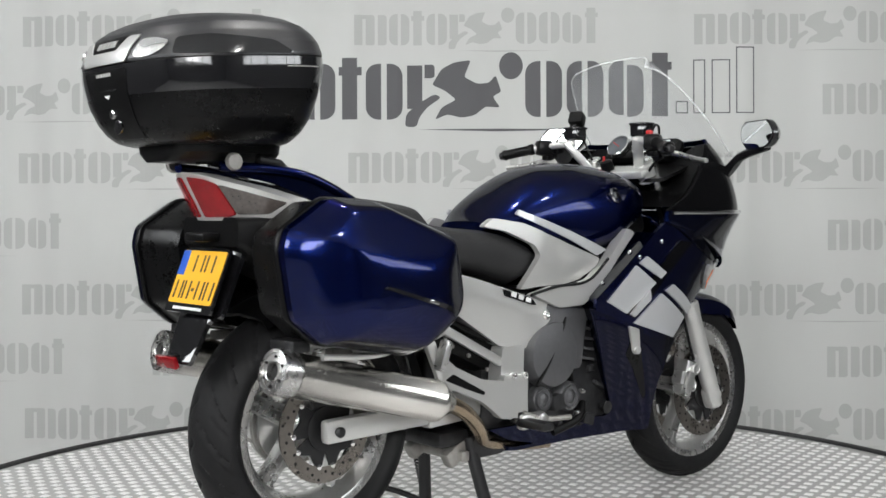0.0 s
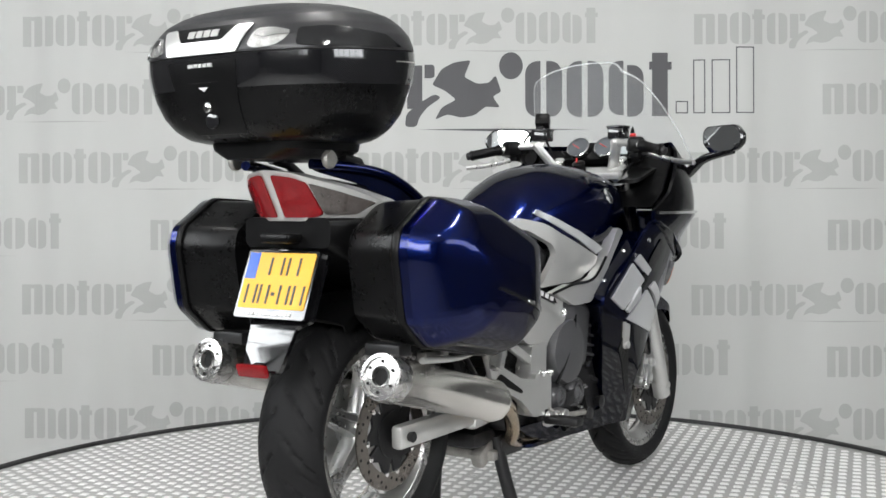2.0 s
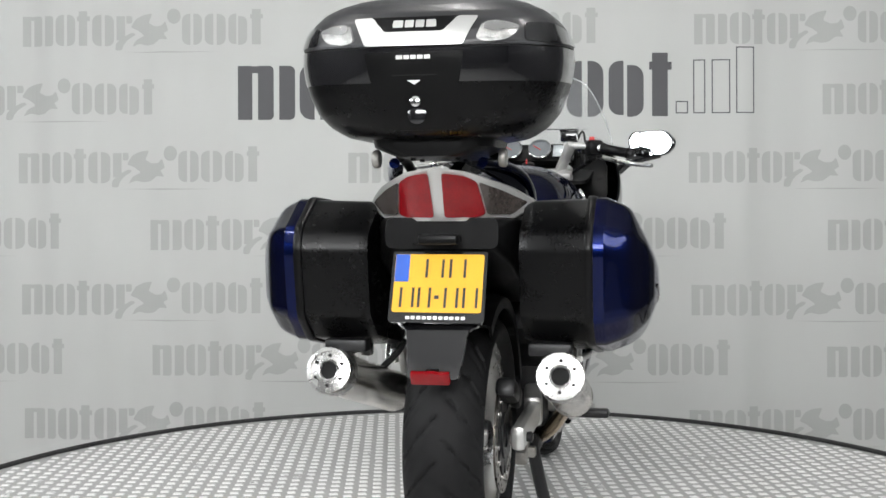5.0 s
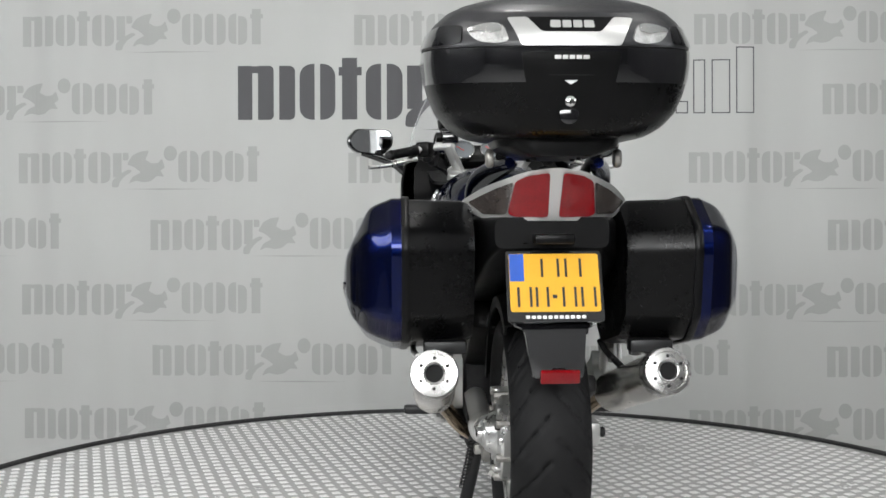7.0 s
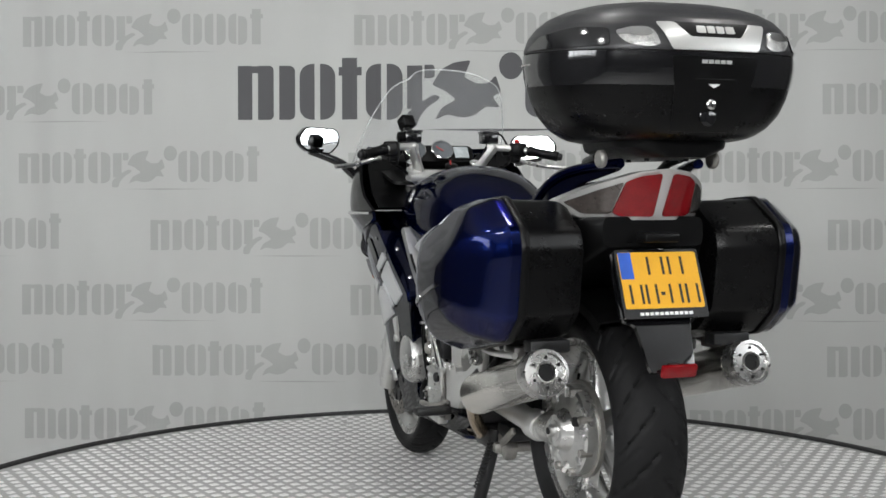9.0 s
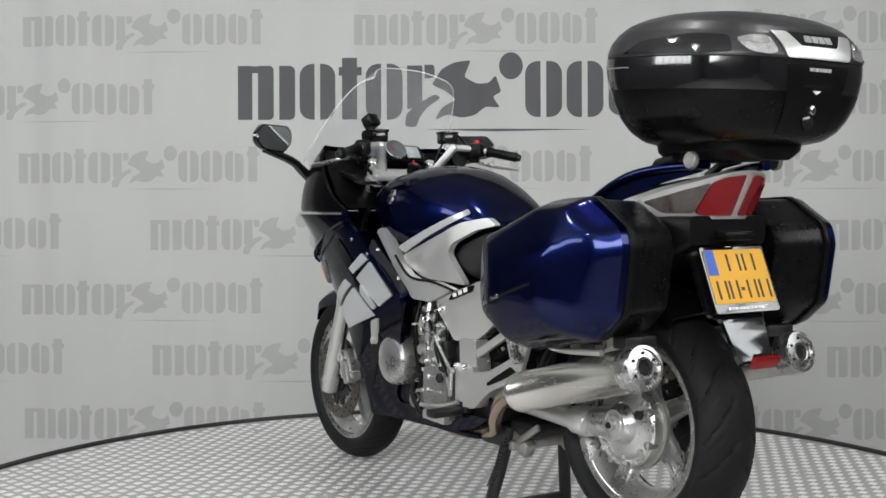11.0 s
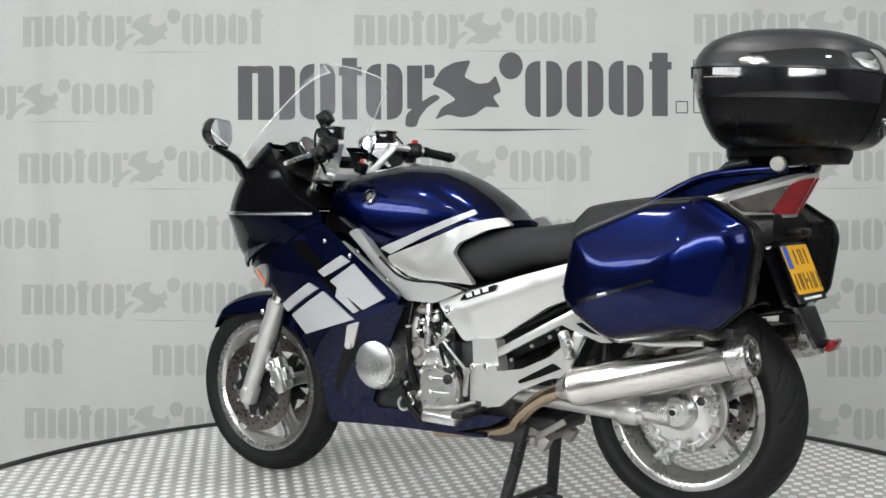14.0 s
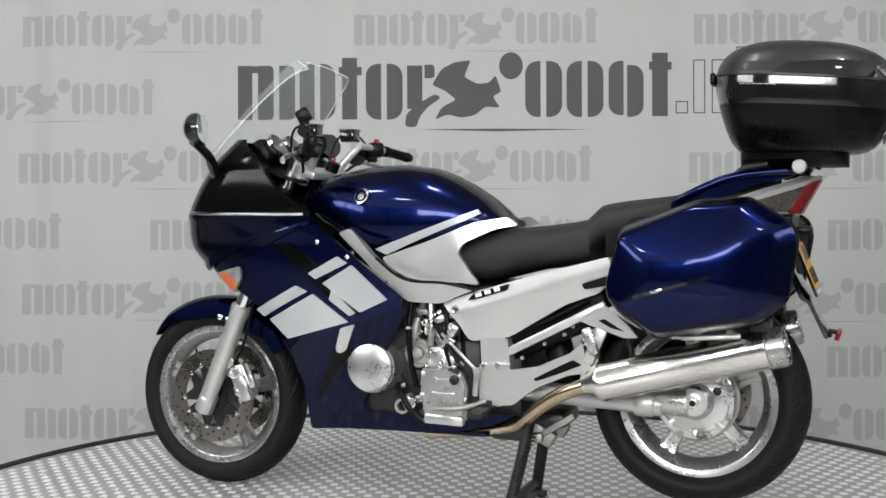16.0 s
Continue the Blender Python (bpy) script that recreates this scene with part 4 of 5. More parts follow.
part("case_lock", lathe([(0.011, 0), (0.011, 0.006), (0.008, 0.008)], box_pt(180, 1.180, 0.002), (-1, 0, 0), 20), CHROME, tc_, "round chrome lock")
part("lock_slot", block(box_pt(180, 1.180, 0.010), (0.003, 0.003, 0.012), 0.001), HOLE, tc_)
part("release_button", lathe([(0.020, 0), (0.020, 0.005), (0.012, 0.008)], box_pt(180, 1.150, 0.002), (-1, 0, 0), 20), BLACK_GLOSS, tc_)
for s in (1, -1):
    part("clear_reflector", box_patch(rounded([(s * 0.122, 1.308), (s * 0.15, 1.302), (s * 0.19, 1.308), (s * 0.205, 1.322), (s * 0.218, 1.338), (s * 0.18, 1.354), (s * 0.138, 1.356)], 0.02), 0.004), CLEAR, tc_, "clear reflector")
    part("reflector_eye", box_patch(rounded([(s * 0.138, 1.336), (s * 0.165, 1.328), (s * 0.180, 1.334), (s * 0.214, 1.334), (s * 0.212, 1.343), (s * 0.180, 1.353), (s * 0.142, 1.353)], 0.008), 0.0055), CHROME, tc_, "bright eye-shaped reflector")
    part("smoked_reflector", box_patch(rounded([(s * 0.230, 1.306), (s * 0.30, 1.302), (s * 0.52, 1.302), (s * 0.46, 1.332), (s * 0.30, 1.350), (s * 0.23, 1.348)], 0.008), 0.0035), BLACK_GLOSS, tc_, "smoked reflector")
    part("side_text", join(*[box_patch([(s * q, 1.270), (s * (q + 0.012), 1.270), (s * (q + 0.012), 1.2725), (s * q, 1.2725)], 0.004) for q in (0.50, 0.517, 0.534, 0.551, 0.568, 0.585)]), ALU_DULL, tc_, kind="stuff")
for y in (0.1, -0.1):
    part("case_hinge", block((-0.050, y, 1.312), (0.014, 0.08, 0.035), 0.005), BLACK, tc_)

# side cases
CASE = [(0.205, 0.737), (0.165, 0.893), (-0.045, 0.969), (-0.175, 0.975), (-0.285, 0.905), (-0.298, 0.858), (-0.272, 0.703), (-0.198, 0.641), (0.069, 0.594), (0.162, 0.653), (0.200, 0.698)]
CC = (-0.05, 0.785)
BULGE = [(0.0, 0.474), (0.28, 0.472), (0.49, 0.466), (0.66, 0.454), (0.79, 0.437), (0.885, 0.417), (0.935, 0.396), (0.975, 0.374), (1.0, 0.352)]


def case_face(x, z, k):
    """How far the case's outer face stands out: a bulge cut by a top, a lower and a rear facet with soft creases."""
    cuts = [smooth_interp(BULGE, k), 0.460 - 0.50 * (z + 0.12 * x - 0.842), 0.462 - 0.36 * (0.690 + 0.10 * (x + 0.05) - z), 0.458 - 0.48 * (-0.165 - x), 0.466 - 0.55 * (x - 0.10)]
    return 0.004 - math.log(sum(math.exp(-c * 190) for c in cuts)) / 190


def case_shell(s):
    base = [Vector(p) for p in rounded(CASE, 0.018, 5)]
    edge = []
    for a, b in zip(base, base[1:] + base[:1]):
        n = max(1, int((b - a).length / 0.010))
        edge += [a.lerp(b, j / n) for j in range(n)]
    rings = [[(x, s * 0.338, z) for x, z in edge]]
    for i in range(30):
        k = 1 - 0.985 * (i / 29) ** 1.35
        dx = 0.038 * min(1, (1 - k) * 4)
        pts = [(CC[0] + (x - CC[0]) * k + dx, CC[1] + (z - CC[1]) * k * (1 - 0.04 * min(1, (1 - k) * 5))) for x, z in edge]
        rings.append([(x, s * max(0.340, case_face(x, z, k)), z) for x, z in pts])
    return loft(rings)


for s in (1, -1):
    def case_ring(y, k, kz=None, dx=0.0, r=0.035):
        return [(CC[0] + (x - CC[0]) * k + dx, s * y, CC[1] + (z - CC[1]) * (kz or k)) for x, z in rounded(CASE, r * 0.45, 4)]
    shell = part("side_case", case_shell(s), BLUE, bike, "dark blue hard side case")
    part("inner_shell", loft([case_ring(0.175, 0.90, 0.93, 0.01), case_ring(0.20, 0.945, 0.965, 0.01), case_ring(0.30, 0.965, 0.98), case_ring(0.325, 0.985)]), CASE_BLACK, shell, "black inner half of the case")
    part("case_seam", loft([case_ring(0.322, 1.012), case_ring(0.326, 1.022), case_ring(0.336, 1.022), case_ring(0.341, 1.010)]), BLACK, shell, "black seam strip")
    part("case_strip", sheet(rounded([(0.13, 0.70), (0.13, 0.712), (-0.09, 0.775), (-0.10, 0.77)], 0.003), lambda x, z: (x, s * (0.003 + case_face(x, z, max(abs(x + 0.012) / 0.25, abs(z - 0.785) / 0.19))), z), (0, -s * 0.02, 0), 0.02), BLACK_GLOSS, shell, "dark handle strip")
    part("strip_badge", block((0.045, s * (0.004 + case_face(0.045, 0.732, 0.28)), 0.732), (0.03, 0.003, 0.007), 0.001, (0, 16, 0)), CHROME, shell)
    part("case_stay", tube([(0.22, s * 0.22, 0.66), (0.12, s * 0.30, 0.618), (0.02, s * 0.31, 0.592), (-0.15, s * 0.30, 0.602)], 0.008, 10, 2), SILVER, shell, "silver case stay")
    part("case_bracket", block((-0.20, s * 0.24, 0.63), (0.05, 0.10, 0.03), 0.006), BLACK_METAL, shell)
    part("case_latch", block((-0.08, s * 0.27, 0.605), (0.06, 0.03, 0.025), 0.004), ALU_DULL, shell)
    part("case_latch", block((0.0, s * 0.25, 0.595), (0.03, 0.03, 0.03), 0.004), ALU, shell)

# number plate and its carrier
n_up = Vector((-0.281 + 0.330, 0, 0.845 - 0.724)).normalized()
n_out = Vector((-n_up.z, 0, n_up.x))
P0 = Vector((-0.305, 0, 0.785))


def plate_pt(y, h, d):
    return P0 + n_up * h + Vector((0, y, 0)) + n_out * d


def plate_sheet(outline, d, th=0.003):
    return sheet(outline, lambda y, h: plate_pt(y, h, d), -n_out * th, dense=False)


holder = part("plate_carrier", sheet(rounded([(0.098, 0.115), (-0.098, 0.115), (-0.098, -0.085), (-0.070, -0.10), (-0.056, -0.215), (0.056, -0.215), (0.070, -0.10), (0.098, -0.085)], 0.012),
                                     lambda y, h: plate_pt(y, h, -0.012 - 0.04 * (abs(y) / 0.12) ** 2), n_out * -0.012, 0.02), BLACK_GLOSS, bike, "black plate carrier")
plate = part("number_plate", plate_sheet(rounded([(0.108, 0.074), (-0.108, 0.074), (-0.108, -0.092), (0.108, -0.092)], 0.008), 0.0, 0.008), BLACK_GLOSS, bike, "yellow number plate in a black frame")
part("yellow_face", plate_sheet(rounded([(0.101, 0.067), (-0.101, 0.067), (-0.101, -0.069), (0.101, -0.069)], 0.006), 0.002), YELLOW, plate)
part("blue_band", plate_sheet([(0.100, 0.066), (0.068, 0.066), (0.068, 0.002), (0.100, 0.002)], 0.0032), PLATE_BLUE, plate)
bars_ = []
for y0, y1, h0, h1 in ((0.030, -0.012, 0.012, 0.055), (-0.024, -0.062, 0.012, 0.055), (0.085, 0.052, -0.058, -0.012), (0.044, 0.014, -0.058, -0.012), (0.006, -0.004, -0.038, -0.030),
                       (-0.016, -0.048, -0.058, -0.012), (-0.058, -0.092, -0.058, -0.012)):
    w_ = 0.0055
    if abs(y0 - y1) < 0.02:
        bars_.append(plate_sheet([(y0, h0), (y1, h0), (y1, h1), (y0, h1)], 0.0035))
    else:
        for a, b in ((y0, y0 - w_), (y1 + w_, y1)):
            bars_.append(plate_sheet([(a, h0), (b, h0), (b, h1), (a, h1)], 0.0035))
for b_ in bars_:
    part("ink_bar", b_, PLATE_INK, plate)
part("frame_bars", join(*[plate_sheet([(0.068 - i * 0.0125, -0.085), (0.059 - i * 0.0125, -0.085), (0.059 - i * 0.0125, -0.078), (0.068 - i * 0.0125, -0.078)], 0.0022) for i in range(11)]), WHITE, plate)
part("plate_lamp", block((-0.292, 0, 0.882), (0.05, 0.09, 0.022), 0.006), BLACK, holder)
part("reflector_arm", block((-0.378, 0.0, 0.592), (0.04, 0.03, 0.012), 0.003, (0, -10, 0)), BLACK, holder)
part("rear_reflector", block((-0.390, 0.0, 0.585), (0.014, 0.087, 0.030), 0.004, (0, -20, 0)), RED, holder, "red reflector")
part("undertail", loft([[(x, y, z) for y, z in rounded([(-w, 0.93), (w, 0.93), (w, z0), (-w, z0)], 0.02)] for x, w, z0 in ((-0.27, 0.13, 0.86), (-0.2, 0.16, 0.82), (-0.05, 0.17, 0.76), (0.25, 0.16, 0.70))]), BLACK, bike, "black undertail")
rings = []
for k in range(24):
    a = radians(20 + k * 6.2)
    rings.append([(RA.x - (r) * math.cos(a) * 1.0, y, RA.z + r * math.sin(a)) for y, r in ((0.1, 0.315), (0.1, 0.342), (0.07, 0.352), (0, 0.357), (-0.07, 0.352), (-0.1, 0.342), (-0.1, 0.315), (-0.094, 0.315), (-0.094, 0.338), (0, 0.350), (0.094, 0.338), (0.094, 0.315))])
part("rear_mudguard", loft(rings[6:]), BLACK, bike, "black inner rear mudguard")

# exhausts
for s in (1, -1):
    e0, e1 = Vector((0.250, s * 0.245, 0.449)), Vector((-0.268, s * 0.268, 0.578))
    d = (e1 - e0).normalized()
    L = (e1 - e0).length
    ex = part("silencer", lathe([(0.030, -0.045), (0.046, -0.012), (0.054, 0.0), (0.0555, 0.006), (0.0555, 0.014), (0.054, 0.016), (0.054, L - 0.055), (0.0555, L - 0.053), (0.0555, L - 0.05)], e0, d, 56), STEEL, bike, "brushed steel silencer")
    cap = part("end_cap", lathe([(0.0535, L - 0.049), (0.0565, L - 0.047), (0.0555, L - 0.008), (0.053, L), (0.045, L + 0.001), (0.044, L - 0.004), (0.026, L - 0.002), (0.024, L + 0.002), (0.021, L + 0.001), (0.020, L - 0.04)], e0, d, 48, False), CAP, ex, "polished end cap")
    part("outlet", lathe([(0.0205, L - 0.012), (0.0205, L - 0.011)], e0, d, 32), HOLE, ex)
    u_, v_ = frame_of(d)[1:]
    # ring of holes in the cap, their inner shade drawn as near-black discs
    for k in range(6):
        part("cap_hole", lathe([(0.0038, L - 0.004), (0.0038, L + 0.0)], e0 + (u_ * math.cos(k * math.tau / 6 + 0.5) + v_ * math.sin(k * math.tau / 6 + 0.5)) * 0.035, d, 8), HOLE, ex)
    part("header_pipe", tube([e0 - d * 0.03, e0 - d * 0.10 + Vector((0, -s * 0.01, -0.008)), (0.42, s * 0.20, 0.375), (0.48, s * 0.17, 0.325), (0.53, s * 0.13, 0.285), (0.66, s * 0.10, 0.255), (0.84, s * 0.08, 0.235)], [0.023, 0.018], 18, 2), PIPE, ex, "heat-stained exhaust pipe")
    part("silencer_strap", tube([e0 + d * 0.10 + Vector((0, 0, 0.054)), e0 + d * 0.08 + Vector((0, -s * 0.04, 0.10)), (0.16, s * 0.19, 0.60)], 0.009, 8, 1), BLACK_METAL, ex)
part("collector", join(block((0.56, 0, 0.27), (0.14, 0.26, 0.07), 0.025), block((0.45, 0, 0.30), (0.12, 0.20, 0.05), 0.02)), ENGINE, bike, "dark exhaust collector")

# swing arm, final drive
arm = part("swing_arm", join(bar((0.56, -0.10, 0.40), (0.30, -0.135, 0.395), 0.05, 0.085, 0.015), bar((0.32, -0.135, 0.395), (-0.035, -0.140, 0.387), 0.035, 0.062, 0.012)), SILVER, bike, "silver swing arm")
part("axle_nut", lathe([(0.012, 0), (0.014, 0.012), (0.009, 0.016)], (0.0, -0.157, 0.387), (0, -1, 0), 18), BLACK_METAL, arm)
part("shaft_tube", join(tube([(0.56, 0.11, 0.395), (0.30, 0.118, 0.385), (0.09, 0.12, 0.372)], 0.031, 20, 1), lathe([(0.036, 0), (0.040, 0.01), (0.040, 0.05), (0.034, 0.06)], (0.17, 0.12, 0.378), (-1, 0, -0.05), 24)), SILVER, arm, "silver shaft drive tube")
fd = part("final_drive", join(lathe([(0.112, 0.045), (0.116, 0.055), (0.116, 0.094), (0.111, 0.100), (0.099, 0.100), (0.095, 0.094), (0.074, 0.097), (0.056, 0.104), (0.046, 0.124), (0.04, 0.131), (0.02, 0.132)], (0, 0, 0.388), (0, 1, 0), 48),
                             lathe([(0.045, 0), (0.042, 0.05), (0.03, 0.09)], (0.02, 0.105, 0.385), (1, 0.1, -0.06), 24),
                             *[bar((0.085 * math.cos(k * 0.785), 0.097, 0.388 + 0.085 * math.sin(k * 0.785)), (0.113 * math.cos(k * 0.785), 0.100, 0.388 + 0.112 * math.sin(k * 0.785)), 0.014, 0.016, 0.003) for k in range(8)]), ALU, bike, "cast aluminium final drive housing")
for k in range(8):
    part("drive_bolt", lathe([(0.011, -0.02), (0.011, 0.012), (0.007, 0.014), (0.006, 0.010)], (0.108 * math.cos(k * 0.785 + 0.4), 0.098, 0.388 + 0.108 * math.sin(k * 0.785 + 0.4)), (0, 1, 0), 8), ALU_DULL, fd)
part("axle_cap", lathe([(0.026, 0.126), (0.026, 0.136), (0.016, 0.138), (0.014, 0.148), (0.008, 0.150)], (0, 0, 0.388), (0, 1, 0), 20), ALU, fd)
part("axle_bore", lathe([(0.009, 0.146), (0.009, 0.152)], (0, 0, 0.388), (0, 1, 0), 12), HOLE, fd)
part("filler_plug", lathe([(0.013, 0), (0.013, 0.014), (0.007, 0.016)], (-0.062, 0.094, 0.418), (-0.2, 1, 0.1), 6), BLACK_METAL, fd)
part("drain_plug", lathe([(0.011, 0), (0.011, 0.012)], (-0.02, 0.11, 0.295), (0, 0.6, -1), 6), ALU_DULL, fd)
part("drive_flange", lathe([(0.118, 0.048), (0.124, 0.05), (0.124, 0.062), (0.118, 0.064)], (0, 0, 0.388), (0, 1, 0), 48), ALU_DULL, fd)
part("rear_caliper", join(block((-0.03, -0.115, 0.505), (0.10, 0.05, 0.05), 0.014, (0, 20, 0)), block((0.06, -0.12, 0.48), (0.06, 0.03, 0.05), 0.01, (0, 40, 0))), BLACK_METAL, bike, "black rear brake caliper")

# engine and what hangs round it
eng = part("engine", join(block((0.86, 0, 0.42), (0.46, 0.34, 0.26), 0.03), block((0.93, 0, 0.60), (0.26, 0.36, 0.20), 0.02, (0, 28, 0)), block((0.70, 0, 0.56), (0.20, 0.30, 0.26), 0.02), block((0.58, 0, 0.45), (0.14, 0.28, 0.28), 0.02)), ENGINE, bike, "dark metal engine block")
part("radiator", block((1.17, 0, 0.56), (0.05, 0.29, 0.34), 0.01, (0, -12, 0)), BLACK_METAL, bike, "black radiator")
part("generator_cover", lathe([(0.083, 0.165), (0.083, 0.215), (0.079, 0.228), (0.076, 0.228), (0.072, 0.238), (0.05, 0.245), (0.02, 0.247)], (0.972, 0, 0.458), (0, 1, 0), 56), ALU, eng, "round silver generator cover")
part("clutch_cover", join(lathe([(0.10, -0.10), (0.10, 0.03), (0.092, 0.05), (0.06, 0.058), (0.02, 0.06)], (0.735, -0.165, 0.525), (0, -1, 0), 40), block((0.78, -0.185, 0.575), (0.20, 0.05, 0.19), 0.024, (0, 10, 0))), COVER, eng, "grey clutch cover")
rnd = random.Random(9)
bits = []
for k in range(26):
    x, z = rnd.uniform(0.70, 1.03), rnd.uniform(0.30, 0.66)
    y = rnd.choice((1, -1)) * rnd.uniform(0.165, 0.19)
    if k % 3 == 0:
        bits.append(lathe([(rnd.uniform(0.010, 0.022), 0), (rnd.uniform(0.010, 0.02), 0.02), (0.006, 0.024)], (x, y, z), (0, math.copysign(1, y), 0), 14))
    else:
        bits.append(block((x, y, z), (rnd.uniform(0.02, 0.06), 0.03, rnd.uniform(0.015, 0.05)), 0.005, (0, rnd.uniform(-40, 40), 0)))
for b_ in bits:
    part("engine_fitting", b_, ENGINE, eng)
bits = []
for s in (1, -1):
    for x, z, r in ((0.80, 0.60, 0.014), (0.775, 0.565, 0.012), (0.81, 0.545, 0.011), (0.735, 0.585, 0.013), (0.70, 0.57, 0.010), (0.83, 0.36, 0.016), (0.86, 0.335, 0.012), (0.79, 0.65, 0.012), (0.76, 0.63, 0.010), (0.72, 0.62, 0.009), (0.88, 0.40, 0.010)):
        bits.append(lathe([(r * 0.75, -0.01), (r * 0.75, 0.004), (r * 0.5, 0.005), (r * 0.5, 0.009)], (x, s * 0.188, z), (0, s, 0), 6))
    bits.append(tube([(0.78, s * 0.19, 0.60), (0.74, s * 0.205, 0.53), (0.68, s * 0.20, 0.47)], 0.007, 8, 1))
for b_ in bits:
    part("engine_bolt", b_, ALU, eng)
# castings, covers and pipes on the engine's left flank
gear = part("gear_cover", sheet(rounded([(0.800, 0.452), (0.745, 0.462), (0.690, 0.446), (0.672, 0.405), (0.678, 0.322), (0.792, 0.312), (0.806, 0.38)], 0.010), lambda x, z: (x, 0.214 + 0.004 * math.sin((x - 0.67) * 22), z), (0, -0.06, 0), 0.012), ALU, eng, "cast silver gear cover")
part("cover_flange", sheet(rounded([(0.812, 0.460), (0.745, 0.472), (0.682, 0.454), (0.663, 0.405), (0.668, 0.300), (0.800, 0.298), (0.816, 0.38)], 0.012), lambda x, z: (x, 0.204, z), (0, -0.02, 0), 0.02), ALU_DULL, eng, "dull cover flange")
part("cover_foot", block((0.735, 0.207, 0.306), (0.125, 0.034, 0.030), 0.006, (0, -2, 0)), ALU, eng)
for x, z, r in ((0.765, 0.428, 0.0085), (0.768, 0.385, 0.0075)):
    part("cover_boss", join(lathe([(r, 0), (r, 0.010), (r * 0.6, 0.013)], (x, 0.214, z), (0, 1, 0), 16), bar((x - 0.07, 0.217, z + 0.002), (x, 0.217, z), 0.006, 0.007, 0.002)), ALU, eng)
for x, z in ((0.803, 0.445), (0.748, 0.464), (0.684, 0.442), (0.668, 0.37), (0.676, 0.309), (0.735, 0.302), (0.795, 0.305), (0.808, 0.38)):
    part("cover_bolt", lathe([(0.0065, 0), (0.0065, 0.012), (0.004, 0.013), (0.0035, 0.009)], (x, 0.206, z), (0, 1, 0), 6), ALU, eng)
pump = part("water_pump", join(lathe([(0.046, 0), (0.046, 0.028), (0.041, 0.034), (0.034, 0.034), (0.031, 0.028), (0.02, 0.028), (0.016, 0.040), (0.006, 0.042)], (0.822, 0.176, 0.505), (0, 1, 0), 36),
                              tube([(0.83, 0.195, 0.54), (0.835, 0.20, 0.575), (0.825, 0.19, 0.62), (0.82, 0.16, 0.66)], 0.015, 14, 2)), ALU_DULL, eng, "weathered water pump")
part("pump_bolt", join(*[lathe([(0.005, 0), (0.005, 0.010)], (0.822 + 0.042 * math.cos(a), 0.205, 0.505 + 0.042 * math.sin(a)), (0, 1, 0), 6) for a in (0.3, 1.5, 2.8, 4.1, 5.3)]), CHROME, eng)
for x, y, z, w, h, turn, m in ((0.765, 0.187, 0.498, 0.062, 0.060, 12, ALU), (0.725, 0.190, 0.485, 0.045, 0.040, -20, ALU), (0.745, 0.178, 0.545, 0.050, 0.045, 30, ALU_DULL), (0.795, 0.182, 0.585, 0.040, 0.050, 10, ALU),
                               (0.712, 0.196, 0.580, 0.036, 0.042, -35, ALU), (0.748, 0.196, 0.612, 0.034, 0.022, 25, ALU), (0.805, 0.186, 0.632, 0.046, 0.020, -8, ALU_DULL), (0.868, 0.178, 0.60, 0.03, 0.08, 8, ENGINE),
                               (0.862, 0.186, 0.352, 0.034, 0.046, 20, ALU_DULL), (0.695, 0.186, 0.515, 0.030, 0.060, 5, ENGINE), (0.84, 0.176, 0.43, 0.05, 0.05, 0, ENGINE)):
    part("engine_casting", block((x, y, z), (w, 0.045, h), 0.009, (0, turn, 0)), m, eng)
for x, z, r in ((0.775, 0.515, 0.010), (0.742, 0.482, 0.008), (0.79, 0.472, 0.009), (0.798, 0.602, 0.012), (0.812, 0.572, 0.009), (0.715, 0.590, 0.009), (0.745, 0.557, 0.008), (0.70, 0.472, 0.008), (0.77, 0.625, 0.007)):
    part("casting_bolt", lathe([(r, 0), (r, 0.012), (r * 0.6, 0.015), (r * 0.5, 0.010)], (x, 0.206, z), (0, 1, 0), 6), CHROME, eng)
for pts, r, m in (([(0.782, 0.20, 0.655), (0.776, 0.212, 0.60), (0.78, 0.212, 0.53)], 0.010, ALU), ([(0.85, 0.19, 0.66), (0.852, 0.215, 0.58), (0.845, 0.21, 0.47), (0.83, 0.20, 0.40)], 0.009, BLACK),
                  ([(0.735, 0.20, 0.65), (0.722, 0.214, 0.61), (0.735, 0.214, 0.53), (0.715, 0.21, 0.47)], 0.006, BLACK), ([(0.90, 0.18, 0.40), (0.872, 0.212, 0.37), (0.85, 0.215, 0.335), (0.80, 0.205, 0.29)], 0.011, BLACK),
                  ([(0.765, 0.205, 0.575), (0.735, 0.222, 0.565), (0.70, 0.215, 0.545)], 0.005, ALU)):
    part("engine_pipe", tube(pts, r, 10, 2), m, eng)
for p, d in (((0.777, 0.211, 0.605), (0.1, -0.1, 1)), ((0.851, 0.214, 0.585), (0, 0.1, 1))):
    part("hose_clamp", lathe([(0.0135, -0.004), (0.0145, -0.004), (0.0145, 0.004), (0.0135, 0.004)], p, d, 16), CHROME, eng)
part("drain_ring", lathe([(0.016, 0), (0.024, 0.0), (0.024, 0.010), (0.016, 0.010), (0.016, 0)], (0.878, 0.196, 0.338), (0, 1, 0), 24, False), ALU, eng)
